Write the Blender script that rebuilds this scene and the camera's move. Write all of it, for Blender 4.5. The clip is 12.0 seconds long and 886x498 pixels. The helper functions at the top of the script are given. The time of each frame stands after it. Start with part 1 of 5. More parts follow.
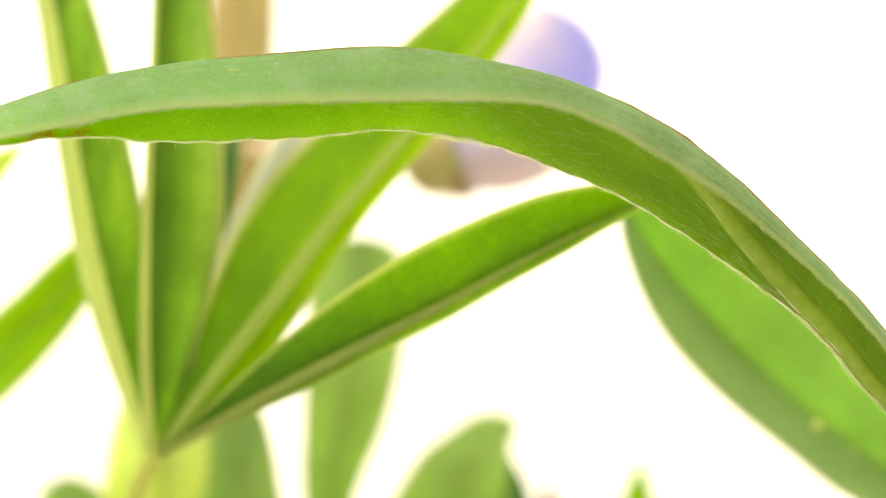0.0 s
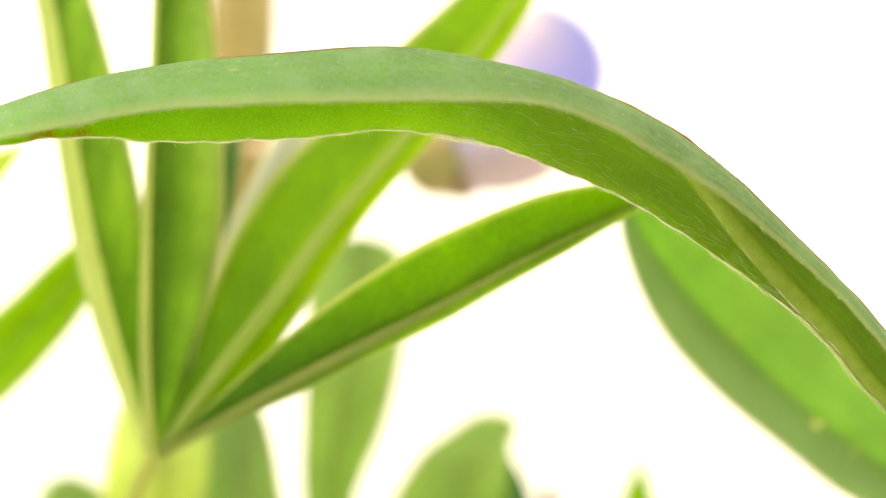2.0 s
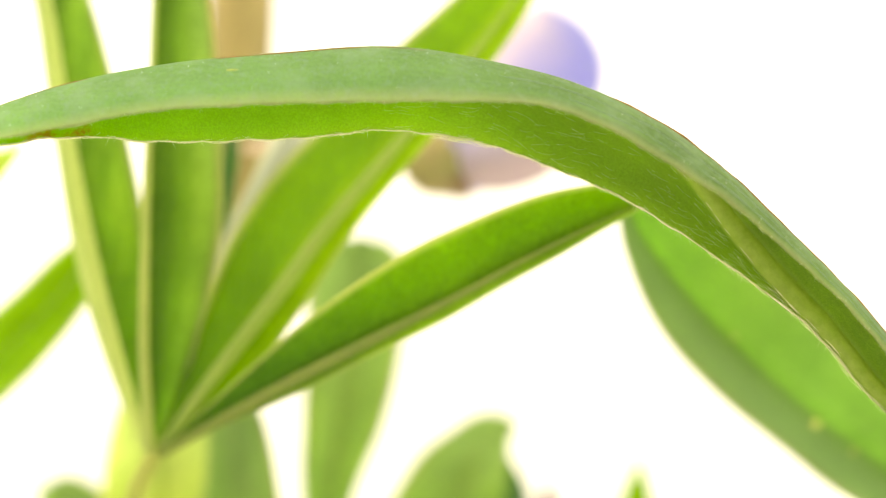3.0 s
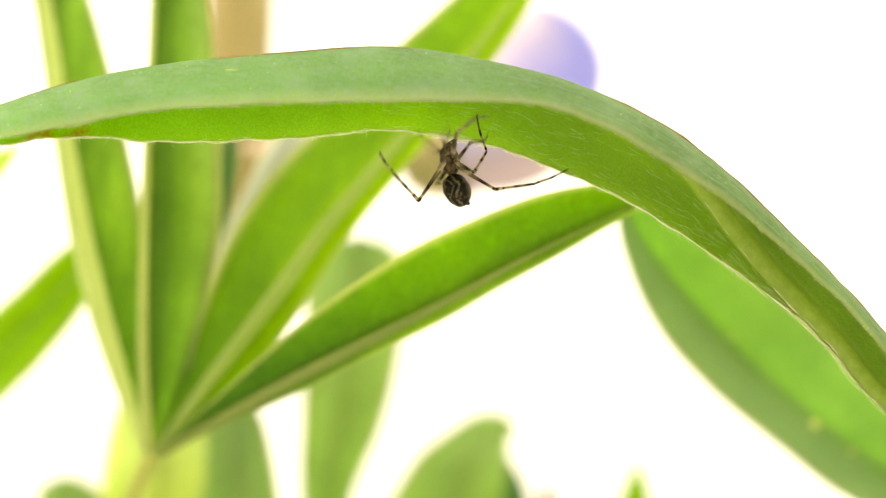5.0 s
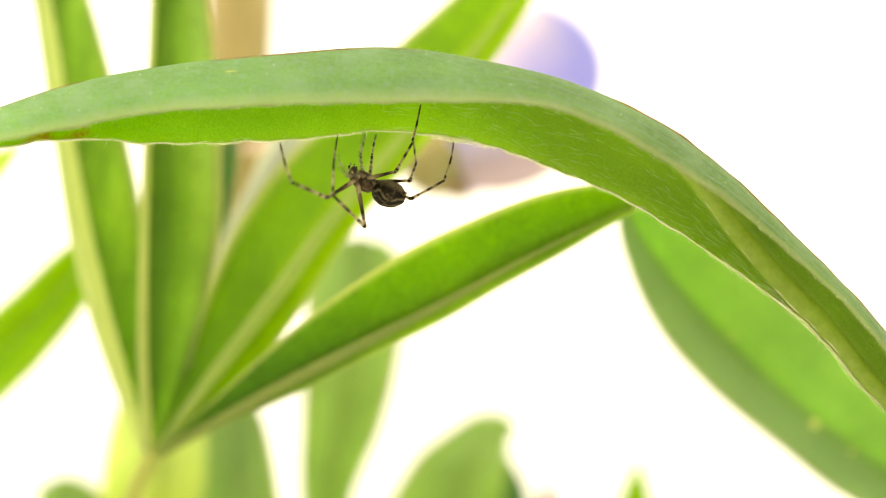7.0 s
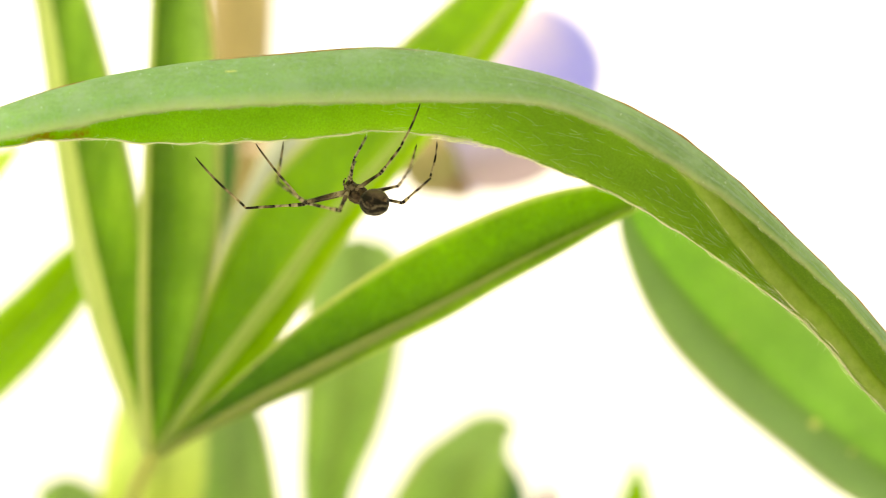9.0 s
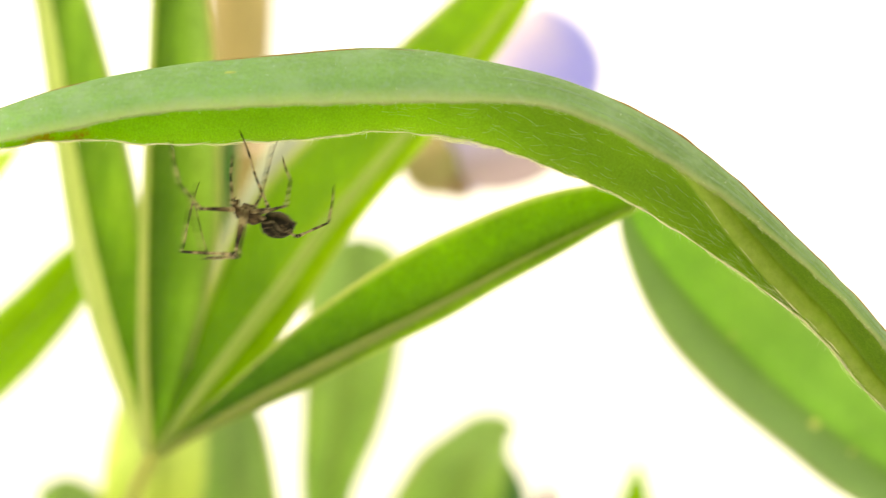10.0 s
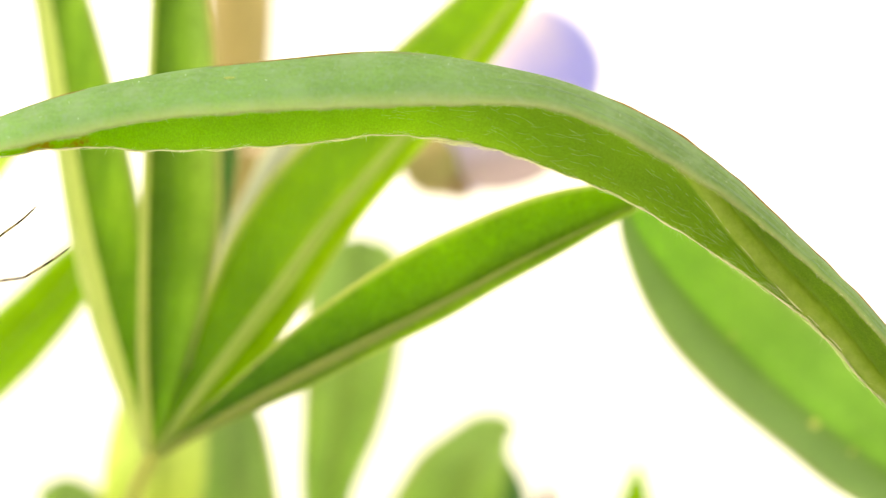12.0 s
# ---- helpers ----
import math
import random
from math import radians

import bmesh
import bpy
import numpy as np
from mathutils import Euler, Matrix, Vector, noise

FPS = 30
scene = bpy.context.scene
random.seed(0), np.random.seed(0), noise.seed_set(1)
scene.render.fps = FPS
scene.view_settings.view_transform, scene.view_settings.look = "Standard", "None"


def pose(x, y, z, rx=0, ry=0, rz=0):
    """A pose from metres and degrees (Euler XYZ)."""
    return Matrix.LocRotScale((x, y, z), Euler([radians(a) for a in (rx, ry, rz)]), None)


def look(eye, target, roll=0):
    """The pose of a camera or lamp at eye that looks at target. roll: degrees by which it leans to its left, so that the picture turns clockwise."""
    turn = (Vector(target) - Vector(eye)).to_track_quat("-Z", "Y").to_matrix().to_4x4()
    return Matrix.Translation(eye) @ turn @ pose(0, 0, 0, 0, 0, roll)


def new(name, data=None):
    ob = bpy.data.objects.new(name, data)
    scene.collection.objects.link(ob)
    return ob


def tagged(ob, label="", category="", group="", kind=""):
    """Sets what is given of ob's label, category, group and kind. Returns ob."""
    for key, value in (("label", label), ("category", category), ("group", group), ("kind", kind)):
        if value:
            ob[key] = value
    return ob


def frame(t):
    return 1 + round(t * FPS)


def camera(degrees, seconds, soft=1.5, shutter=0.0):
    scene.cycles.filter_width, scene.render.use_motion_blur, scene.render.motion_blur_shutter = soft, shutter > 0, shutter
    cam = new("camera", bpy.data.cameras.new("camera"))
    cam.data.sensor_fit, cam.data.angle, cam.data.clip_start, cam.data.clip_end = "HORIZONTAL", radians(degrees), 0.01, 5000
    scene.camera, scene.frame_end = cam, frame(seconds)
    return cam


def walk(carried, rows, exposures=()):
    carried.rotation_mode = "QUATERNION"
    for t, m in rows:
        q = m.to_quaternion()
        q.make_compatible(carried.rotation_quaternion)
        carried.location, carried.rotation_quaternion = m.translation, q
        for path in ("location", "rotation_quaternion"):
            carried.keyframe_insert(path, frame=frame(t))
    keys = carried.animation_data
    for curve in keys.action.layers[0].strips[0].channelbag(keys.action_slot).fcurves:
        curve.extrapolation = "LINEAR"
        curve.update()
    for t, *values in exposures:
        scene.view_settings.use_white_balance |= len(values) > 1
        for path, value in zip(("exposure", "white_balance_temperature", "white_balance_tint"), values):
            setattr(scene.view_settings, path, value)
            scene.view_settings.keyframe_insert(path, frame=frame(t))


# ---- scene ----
cam = camera(40, 12.0, 1.0, 0.8)
cam.data.dof.use_dof = True
cam.data.dof.focus_distance = 0.1005
cam.data.dof.aperture_fstop = 8.8
EYE = (0, -0.1, 0)
walk(cam, [(0.0, pose(*EYE, 90, 0, 0)), (2.2, pose(*EYE, 90, 0, 0)), (3.0, pose(*EYE, 90, 0, -0.05)),
           (4.8, pose(*EYE, 90, 0, -0.1)), (12.0, pose(*EYE, 90, 0, -0.1))],
     exposures=[(0.0, 1.25, 9000, 8), (3.0, 1.25, 9000, 8), (4.8, 1.3, 9000, 8), (7.2, 1.3, 9000, 8), (9.0, 1.25, 9000, 8), (10.0, 1.25, 9000, 8), (11.0, 1.3, 9000, 8), (12.0, 1.3, 9000, 8)])

# ---- world and sun: a bright, evenly overcast day ----
world = bpy.data.worlds.new("overcast_sky")
scene.world = world
world.use_nodes = True
wn, wl = world.node_tree.nodes, world.node_tree.links
sky = wn.new("ShaderNodeTexSky")
sky.sky_type, sky.sun_disc = "NISHITA", False
sky.sun_elevation, sky.sun_rotation = radians(50), radians(103)
sky.air_density, sky.dust_density, sky.ozone_density = 1.0, 0.6, 1.0
grey = wn.new("ShaderNodeHueSaturation")
grey.inputs["Saturation"].default_value = 0.12
wl.new(sky.outputs[0], grey.inputs["Color"])
wl.new(grey.outputs[0], wn["Background"].inputs["Color"])
wn["Background"].inputs["Strength"].default_value = 0.15

sun_data = bpy.data.lights.new("sun", "SUN")
sun_data.energy, sun_data.angle, sun_data.color = 1.5, radians(30), (1.0, 0.96, 0.9)
sun = new("sun", sun_data)
sun.matrix_world = look((-0.45, -0.1, 0.55), (0, 0, 0))


# ---- materials ----
class Nodes:
    """A short way to wire a material."""

    def __init__(self, name):
        self.mat = bpy.data.materials.new(name)
        self.mat.use_nodes = True
        self.n, self.l = self.mat.node_tree.nodes, self.mat.node_tree.links
        self.n.clear()

    def add(self, kind, links=()):
        node = self.n.new(kind)
        for key, value in links:
            if isinstance(value, bpy.types.NodeSocket):
                self.l.new(value, node.inputs[key])
            else:
                node.inputs[key].default_value = value
        return node

    def noise(self, scale, detail=4.0, coord="Object", rough=0.55):
        co = self.add("ShaderNodeTexCoord")
        return self.add("ShaderNodeTexNoise", [("Vector", co.outputs[coord]), ("Scale", scale), ("Detail", detail), ("Roughness", rough)])

    def ramp(self, fac, stops, mode="LINEAR"):
        node = self.add("ShaderNodeValToRGB", [("Fac", fac)])
        node.color_ramp.interpolation = mode
        el = node.color_ramp.elements
        while len(el) < len(stops):
            el.new(0.5)
        for e, (p, c) in zip(el, stops):
            e.position, e.color = p, (*c, 1)
        return node.outputs[0]

    def mix(self, fac, a, b, blend="MIX"):
        node = self.add("ShaderNodeMix")
        node.data_type, node.blend_type = "RGBA", blend
        for i, v in ((0, fac), (6, a), (7, b)):
            if isinstance(v, bpy.types.NodeSocket):
                self.l.new(v, node.inputs[i])
            else:
                node.inputs[i].default_value = v if i == 0 else (*v, 1)
        return node.outputs[2]

    def math(self, op, a, b=0.0):
        node = self.add("ShaderNodeMath")
        node.operation = op
        for i, v in ((0, a), (1, b)):
            if isinstance(v, bpy.types.NodeSocket):
                self.l.new(v, node.inputs[i])
            else:
                node.inputs[i].default_value = v
        return node.outputs[0]

    def done(self, shader):
        out = self.add("ShaderNodeOutputMaterial")
        self.l.new(shader, out.inputs[0])
        return self.mat


def leaf_material(name, face, through_colour, share=0.5, rough=0.5, veins=0.25, rust=False, bump=0.3, thick=0.75, thin=1.08, grain=0.2, foot=1.0, pale_rim_glow=0.75, start=0.42, pores=2600, streaks=0.0, half_shade=0.0, gloss=0.25, rib=None, lumps=0.0, tissue_shade=None, feather=0.0, clouds=0.0, sparkle=0.0):
    """A leaf blade: a matt, slightly waxy face and light that comes through it. UV: x along, y across."""
    m = Nodes(name)
    uv = m.add("ShaderNodeTexCoord").outputs["UV"]
    sep = m.add("ShaderNodeSeparateXYZ", [(0, uv)])
    across = m.math("ABSOLUTE", m.math("SUBTRACT", sep.outputs[1], 0.5))
    wob = m.noise(900, 3)
    lane = m.math("SUBTRACT", m.math("MULTIPLY", sep.outputs[0], 120.0), m.math("MULTIPLY", across, 60.0))
    lane = m.math("ADD", lane, m.math("MULTIPLY", wob.outputs[0], 5.0))
    vein = m.math("POWER", m.math("ABSOLUTE", m.math("SINE", lane)), 9.0)
    big, fine = m.noise(130, 3), m.noise(pores, 5)
    tone = m.ramp(big.outputs[0], [(0.3, (0.86, 0.88, 0.86)), (0.7, (1.12, 1.1, 1.14))])
    if lumps:  # the blade is slightly quilted
        quilt = m.noise(480, 2)
        tone = m.mix(1.0, tone, m.ramp(quilt.outputs[0], [(0.35, (1 - lumps,) * 3), (0.65, (1 + lumps,) * 3)]), "MULTIPLY")
    grains = m.ramp(fine.outputs[0], [(0.3, (1 - grain,) * 3), (0.7, (1 + grain,) * 3)])
    col = m.mix(1.0, m.mix(1.0, face, tone, "MULTIPLY"), grains, "MULTIPLY")
    thr = m.mix(1.0, m.mix(1.0, through_colour, tone, "MULTIPLY"), grains, "MULTIPLY")
    if tissue_shade:  # flesh depth across the blade, the folds' shade in its density; deeper flesh lets through a purer green
        shaded_flesh = m.ramp(sep.outputs[1], [(v, tuple(c ** d * k for c in through_colour)) for v, d, k in tissue_shade], "EASE")
        thr = m.mix(1.0, m.mix(1.0, shaded_flesh, tone, "MULTIPLY"), grains, "MULTIPLY")
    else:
        thr = m.mix(1.0, thr, m.ramp(across, [(0.0, (thick,) * 3), (0.5, (thin,) * 3)]), "MULTIPLY")  # thinner towards the margin; the curved blade's shading is in this ramp too
    if feather:  # soft side veins that run slantwise from the midrib
        slant = m.math("SUBTRACT", m.math("MULTIPLY", sep.outputs[0], 46.0), m.math("MULTIPLY", across, 20.0))
        bars = m.add("ShaderNodeCombineXYZ", [(0, slant), (1, m.math("MULTIPLY", across, 5.0))])
        bars = m.add("ShaderNodeTexNoise", [("Vector", bars.outputs[0]), ("Scale", 1.0), ("Detail", 3.0), ("Roughness", 0.6)])
        bars = m.ramp(bars.outputs[0], [(0.34, (1 - feather * 1.2, 1 - feather * 0.8, 1 - feather)), (0.66, (1 + feather, 1 + feather * 0.7, 1 + feather))])
        thr = m.mix(1.0, thr, bars, "MULTIPLY")
        col = m.mix(1.0, col, bars, "MULTIPLY")
    thr = m.mix(1.0, thr, m.ramp(sep.outputs[0], [(0.38, (1, 1, 1)), (0.62, (foot, foot, foot * 1.3))]), "MULTIPLY")  # darker towards the foot: shade under the arched ridge, put into the colour
    thr = m.mix(1.0, thr, m.ramp(sep.outputs[0], [(0.0, (start * 0.85, start, start * 0.5)), (0.42, (1, 1, 1))]), "MULTIPLY")
    if streaks:  # fine lines that run lengthwise
        for wide, k in ((20.0, streaks), (70.0, streaks * 0.8)):
            lines = m.add("ShaderNodeMapping", [("Vector", uv), ("Scale", (4.0, wide, 1.0))])
            lines = m.add("ShaderNodeTexNoise", [("Vector", lines.outputs[0]), ("Scale", 1.0), ("Detail", 3.0)])
            lines = m.ramp(lines.outputs[0], [(0.3, (1 - k, 1 - k, 1 - k)), (0.7, (1 + k, 1 + k, 1 + k * 0.8))])
            lines = m.mix(m.ramp(sep.outputs[0], [(0.36, (0.2,) * 3), (0.6, (1,) * 3)]), (1, 1, 1), lines)
            col = m.mix(1.0, col, lines, "MULTIPLY")
            thr = m.mix(1.0, thr, lines, "MULTIPLY")
    if clouds:  # the waxy bloom lies in uneven patches
        for size, lo, hi, much in ((330, 0.46, 0.70, clouds), (1500, 0.50, 0.70, clouds)):
            patch = m.ramp(m.noise(size, 5, rough=0.65).outputs[0], [(lo, (0, 0, 0)), (hi, (1, 1, 1))])
            patch = m.math("MULTIPLY", patch, much)
            col = m.mix(patch, col, (0.215, 0.30, 0.25))
            thr = m.mix(patch, thr, (0.60, 0.80, 0.30))
    if sparkle:  # glints of the cells, put into the colour as fine pale specks
        cells = m.ramp(m.noise(11000, 2, rough=0.7).outputs[0], [(0.56, (0, 0, 0)), (0.74, (1, 1, 1))])
        cells = m.math("MULTIPLY", cells, sparkle)
        col = m.mix(cells, col, (0.42, 0.52, 0.16))
        thr = m.mix(cells, thr, (0.85, 1.0, 0.25))
    if rib:  # the paler midrib
        on = m.ramp(sep.outputs[1], [(rib[0] - 0.04, (0, 0, 0)), (rib[0] + 0.07, (0.8, 0.8, 0.8)), (rib[1] - 0.04, (0.8, 0.8, 0.8)), (rib[1], (0, 0, 0))], "EASE")
        on = m.math("MULTIPLY", on, m.ramp(sep.outputs[0], [(0.45, (0, 0, 0)), (0.62, (1, 1, 1))]))
        on = m.math("MULTIPLY", on, m.ramp(m.noise(900, 5, rough=0.7).outputs[0], [(0.3, (0.6,) * 3), (0.6, (1.0,) * 3)]))
        col = m.mix(on, col, (0.30, 0.32, 0.16))
        thr = m.mix(on, thr, (0.82, 0.92, 0.36))
    if half_shade:  # one half greyer and dimmer: the shade of its tilt is put into the colour
        dimmed = m.math("MULTIPLY", m.ramp(m.math("ADD", sep.outputs[1], m.math("MULTIPLY", big.outputs[0], 0.1)), [(0.53, (0, 0, 0)), (0.75, (1, 1, 1))]), half_shade)
        col = m.mix(dimmed, col, (0.16, 0.205, 0.135))
        thr = m.mix(dimmed, thr, (0.36, 0.56, 0.25))
    rim = m.math("MULTIPLY", m.ramp(across, [(0.43, (0, 0, 0)), (0.5, (1, 1, 1))]), pale_rim_glow)  # pale margin; the glow around backlit edges is put into its colour
    col = m.mix(rim, col, (0.50, 0.47, 0.27))
    thr = m.mix(rim, thr, (0.97, 0.93, 0.48))
    pale = m.math("MULTIPLY", vein, veins)
    col = m.mix(pale, col, tuple(min(1, c * 1.6 + 0.03) for c in face))
    thr = m.mix(pale, thr, tuple(min(1, c * 1.25 + 0.02) for c in through_colour))
    if rust:
        foot_tint = m.ramp(sep.outputs[0], [(0.42, (1, 1, 1)), (0.72, (0.86, 0.9, 0.66))])  # less blue and slightly darker towards the foot
        col = m.mix(1.0, col, foot_tint, "MULTIPLY")
        patch = m.noise(1600, 4)
        spots = m.ramp(sep.outputs[0], [(0.060, (0, 0, 0)), (0.070, (1, 1, 1)), (0.086, (1, 1, 1)), (0.094, (0.1, 0.1, 0.1)), (0.104, (0.9, 0.9, 0.9)), (0.114, (0.9, 0.9, 0.9)), (0.122, (0, 0, 0))])
        edge = m.math("MULTIPLY", m.ramp(patch.outputs[0], [(0.44, (0, 0, 0)), (0.60, (1, 1, 1))]), m.ramp(sep.outputs[1], [(0.84, (0, 0, 0)), (0.97, (1, 1, 1))]))
        edge = m.math("MULTIPLY", m.math("MULTIPLY", edge, 0.75), spots)
        col = m.mix(edge, col, (0.32, 0.13, 0.03))
        thr = m.mix(edge, thr, (0.7, 0.3, 0.05))
    hump = m.add("ShaderNodeBump", [("Strength", bump), ("Distance", 0.00012),
                                    ("Height", m.math("ADD", fine.outputs[0], m.math("MULTIPLY", vein, 0.4)))])
    body = m.add("ShaderNodeBsdfPrincipled", [("Base Color", col), ("Roughness", rough), ("Normal", hump.outputs[0]),
                                              ("Specular IOR Level", gloss), ("Sheen Weight", 0.08), ("Sheen Roughness", 0.4)])
    glow = m.add("ShaderNodeBsdfTranslucent", [("Color", thr), ("Normal", hump.outputs[0])])
    both = m.add("ShaderNodeMixShader", [(0, share), (1, body.outputs[0]), (2, glow.outputs[0])])
    return m.done(both.outputs[0])


def plain_material(name, a, b, scale, rough=0.6, share=0.0, through_colour=(0, 0, 0), bump=0.2, coord="Object", stretch=(1, 1, 1), gloss=0.35):
    """Two mottled tones with a fine grain, and some light let through."""
    m = Nodes(name)
    co = m.add("ShaderNodeTexCoord").outputs[coord]
    mapped = m.add("ShaderNodeMapping", [("Vector", co), ("Scale", stretch)])
    n1 = m.add("ShaderNodeTexNoise", [("Vector", mapped.outputs[0]), ("Scale", scale), ("Detail", 4.0)])
    n2 = m.add("ShaderNodeTexNoise", [("Vector", mapped.outputs[0]), ("Scale", scale * 9), ("Detail", 5.0)])
    col = m.ramp(n1.outputs[0], [(0.35, a), (0.65, b)])
    col = m.mix(1.0, col, m.ramp(n2.outputs[0], [(0.3, (0.85, 0.85, 0.85)), (0.7, (1.15, 1.15, 1.15))]), "MULTIPLY")
    hump = m.add("ShaderNodeBump", [("Strength", bump), ("Distance", 0.0002), ("Height", n2.outputs[0])])
    body = m.add("ShaderNodeBsdfPrincipled", [("Base Color", col), ("Roughness", rough), ("Normal", hump.outputs[0]), ("Specular IOR Level", gloss)])
    if not share:
        return m.done(body.outputs[0])
    glow = m.add("ShaderNodeBsdfTranslucent", [("Color", (*through_colour, 1))])
    return m.done(m.add("ShaderNodeMixShader", [(0, share), (1, body.outputs[0]), (2, glow.outputs[0])]).outputs[0])


def banded_material(name, bands):
    """Spider leg: straw-coloured, half clear, with dark rings along UV x."""
    m = Nodes(name)
    uv = m.add("ShaderNodeTexCoord").outputs["UV"]
    sep = m.add("ShaderNodeSeparateXYZ", [(0, uv)])
    wob = m.noise(1500, 2)
    at = m.math("ADD", sep.outputs[0], m.math("MULTIPLY", m.math("SUBTRACT", wob.outputs[0], 0.5), 0.10))
    dark, straw, mid = (0.022, 0.017, 0.009), (0.44, 0.375, 0.21), (0.16, 0.12, 0.06)
    col = m.ramp(at, bands(dark, straw, mid), "EASE")
    blot = m.noise(2600, 3)
    col = m.mix(1.0, col, m.ramp(blot.outputs[0], [(0.34, (0.42, 0.38, 0.34)), (0.6, (1.1, 1.1, 1.1))]), "MULTIPLY")
    body = m.add("ShaderNodeBsdfPrincipled", [("Base Color", col), ("Roughness", 0.4), ("Specular IOR Level", 0.2)])
    glow = m.add("ShaderNodeBsdfTranslucent", [("Color", col)])
    return m.done(m.add("ShaderNodeMixShader", [(0, 0.48), (1, body.outputs[0]), (2, glow.outputs[0])]).outputs[0])


def petal_material(name, low, high, through_low, through_high, axis=0, tip=0.0):
    """A petal that turns from one colour to another, along it (axis 0) or across it (axis 1)."""
    m = Nodes(name)
    uv = m.add("ShaderNodeTexCoord").outputs["UV"]
    sep = m.add("ShaderNodeSeparateXYZ", [(0, uv)])
    at = m.math("ADD", sep.outputs[axis], m.math("MULTIPLY", m.math("SUBTRACT", m.noise(160, 3).outputs[0], 0.5), 0.3))
    if tip:  # paler towards its tip too
        at = m.math("SUBTRACT", at, m.math("MULTIPLY", m.math("SUBTRACT", sep.outputs[0], 0.45), tip))
    col = m.ramp(at, [(0.15, low), (0.7, high)])
    thr = m.ramp(at, [(0.15, through_low), (0.7, through_high)])
    fine = m.noise(1500, 4)
    hump = m.add("ShaderNodeBump", [("Strength", 0.2), ("Distance", 0.0002), ("Height", fine.outputs[0])])
    body = m.add("ShaderNodeBsdfPrincipled", [("Base Color", col), ("Roughness", 0.55), ("Normal", hump.outputs[0]), ("Sheen Weight", 0.2)])
    glow = m.add("ShaderNodeBsdfTranslucent", [("Color", thr)])
    return m.done(m.add("ShaderNodeMixShader", [(0, 0.5), (1, body.outputs[0]), (2, glow.outputs[0])]).outputs[0])


M_FRONT = leaf_material("glaucous_leaf", (0.122, 0.208, 0.122), (0.60, 0.87, 0.09), 0.45, rough=0.55, veins=0.08, rust=True, bump=0.3, grain=0.1, foot=0.72, pale_rim_glow=0.45, start=1.0, pores=4500, streaks=0.17, gloss=0.3, clouds=0.55)
M_UNDER = leaf_material("leaf_underside", (0.125, 0.20, 0.048), (0.62, 0.99, 0.115), 0.68, rough=0.6, veins=0.05, rust=True, bump=0.18, grain=0.13, foot=0.66, pale_rim_glow=0.0, start=1.0, pores=7500, streaks=0.04, rib=(0.575, 0.755), sparkle=0.24)
# flesh of the leaflets: (place across the blade, depth, density times the folds' light and shade)
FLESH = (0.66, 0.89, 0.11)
M_LEAF = leaf_material("green_leaf", (0.065, 0.14, 0.022), FLESH, 0.66, gloss=0.12, veins=0.2, lumps=0.05, tissue_shade=[(0, 1.25, 1.00), (0.42, 1.50, 0.89), (0.58, 1.50, 0.89), (1, 1.25, 1.00)], start=0.7)
M_KEEL = leaf_material("mottled_green_leaf", (0.09, 0.145, 0.045), (0.57, 0.82, 0.18), 0.66, gloss=0.12, veins=0.15, lumps=0.06, feather=0.22, tissue_shade=[(0, 0.80, 1.17), (0.5, 0.90, 1.03), (0.57, 1.25, 0.74), (0.70, 1.18, 0.89), (0.9, 1.05, 0.99), (1, 1.00, 1.03)], start=0.95)
M_CREASE = leaf_material("creased_green_leaf", (0.07, 0.125, 0.03), (0.57, 0.82, 0.20), 0.66, gloss=0.12, veins=0.15, feather=0.05, tissue_shade=[(0, 1.00, 0.98), (0.5, 1.10, 0.90), (0.54, 1.4, 0.61), (0.62, 1.35, 0.71), (0.74, 1.1, 0.97), (0.84, 0.85, 1.09), (0.92, 0.75, 1.13), (0.97, 1.1, 0.92), (1, 0.90, 1.05)], start=0.92)
M_SLANT = leaf_material("slanting_green_leaf", (0.065, 0.135, 0.022), FLESH, 0.66, gloss=0.12, veins=0.15, feather=0.06, tissue_shade=[(0, 1.1, 1.0), (0.06, 1.45, 0.9), (0.34, 1.5, 0.88), (0.44, 1.1, 0.98), (0.49, 1.0, 1.0), (0.54, 1.5, 0.82), (0.66, 1.2, 1.0), (0.8, 1.0, 1.12), (0.97, 0.95, 1.12)], start=0.6)
M_DARK = leaf_material("dark_green_leaf", (0.045, 0.125, 0.02), (0.66, 0.88, 0.155), 0.66, gloss=0.12, veins=0.12, lumps=0.04, tissue_shade=[(0, 1.2, 1.06), (0.07, 1.6, 0.96), (0.25, 1.8, 0.92), (0.36, 1.7, 0.80), (0.46, 1.6, 0.60), (0.52, 1.3, 0.54), (0.8, 1.3, 0.72), (1, 1.00, 1.06)], start=0.42)
M_DEEP = leaf_material("deep_green_leaf", (0.10, 0.18, 0.05), (0.58, 0.90, 0.22), 0.58, veins=0.2, gloss=0.15, start=1.0, half_shade=0.62, feather=0.06,
                       tissue_shade=[(0.0, 1.0, 0.92), (0.3, 1.15, 0.92), (0.40, 1.1, 0.96), (0.47, 1.2, 1.0), (0.54, 1.0, 0.60), (0.66, 0.9, 0.74), (0.85, 0.75, 0.92), (1.0, 0.6, 1.05)])
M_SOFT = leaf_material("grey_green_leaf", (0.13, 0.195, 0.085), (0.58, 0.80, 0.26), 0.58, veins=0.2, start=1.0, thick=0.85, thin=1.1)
M_LIME = leaf_material("young_lime_leaf", (0.32, 0.42, 0.10), (0.86, 1.0, 0.38), 0.70, veins=0.1, start=1.0)
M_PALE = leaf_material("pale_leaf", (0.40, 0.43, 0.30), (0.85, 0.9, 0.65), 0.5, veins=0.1)
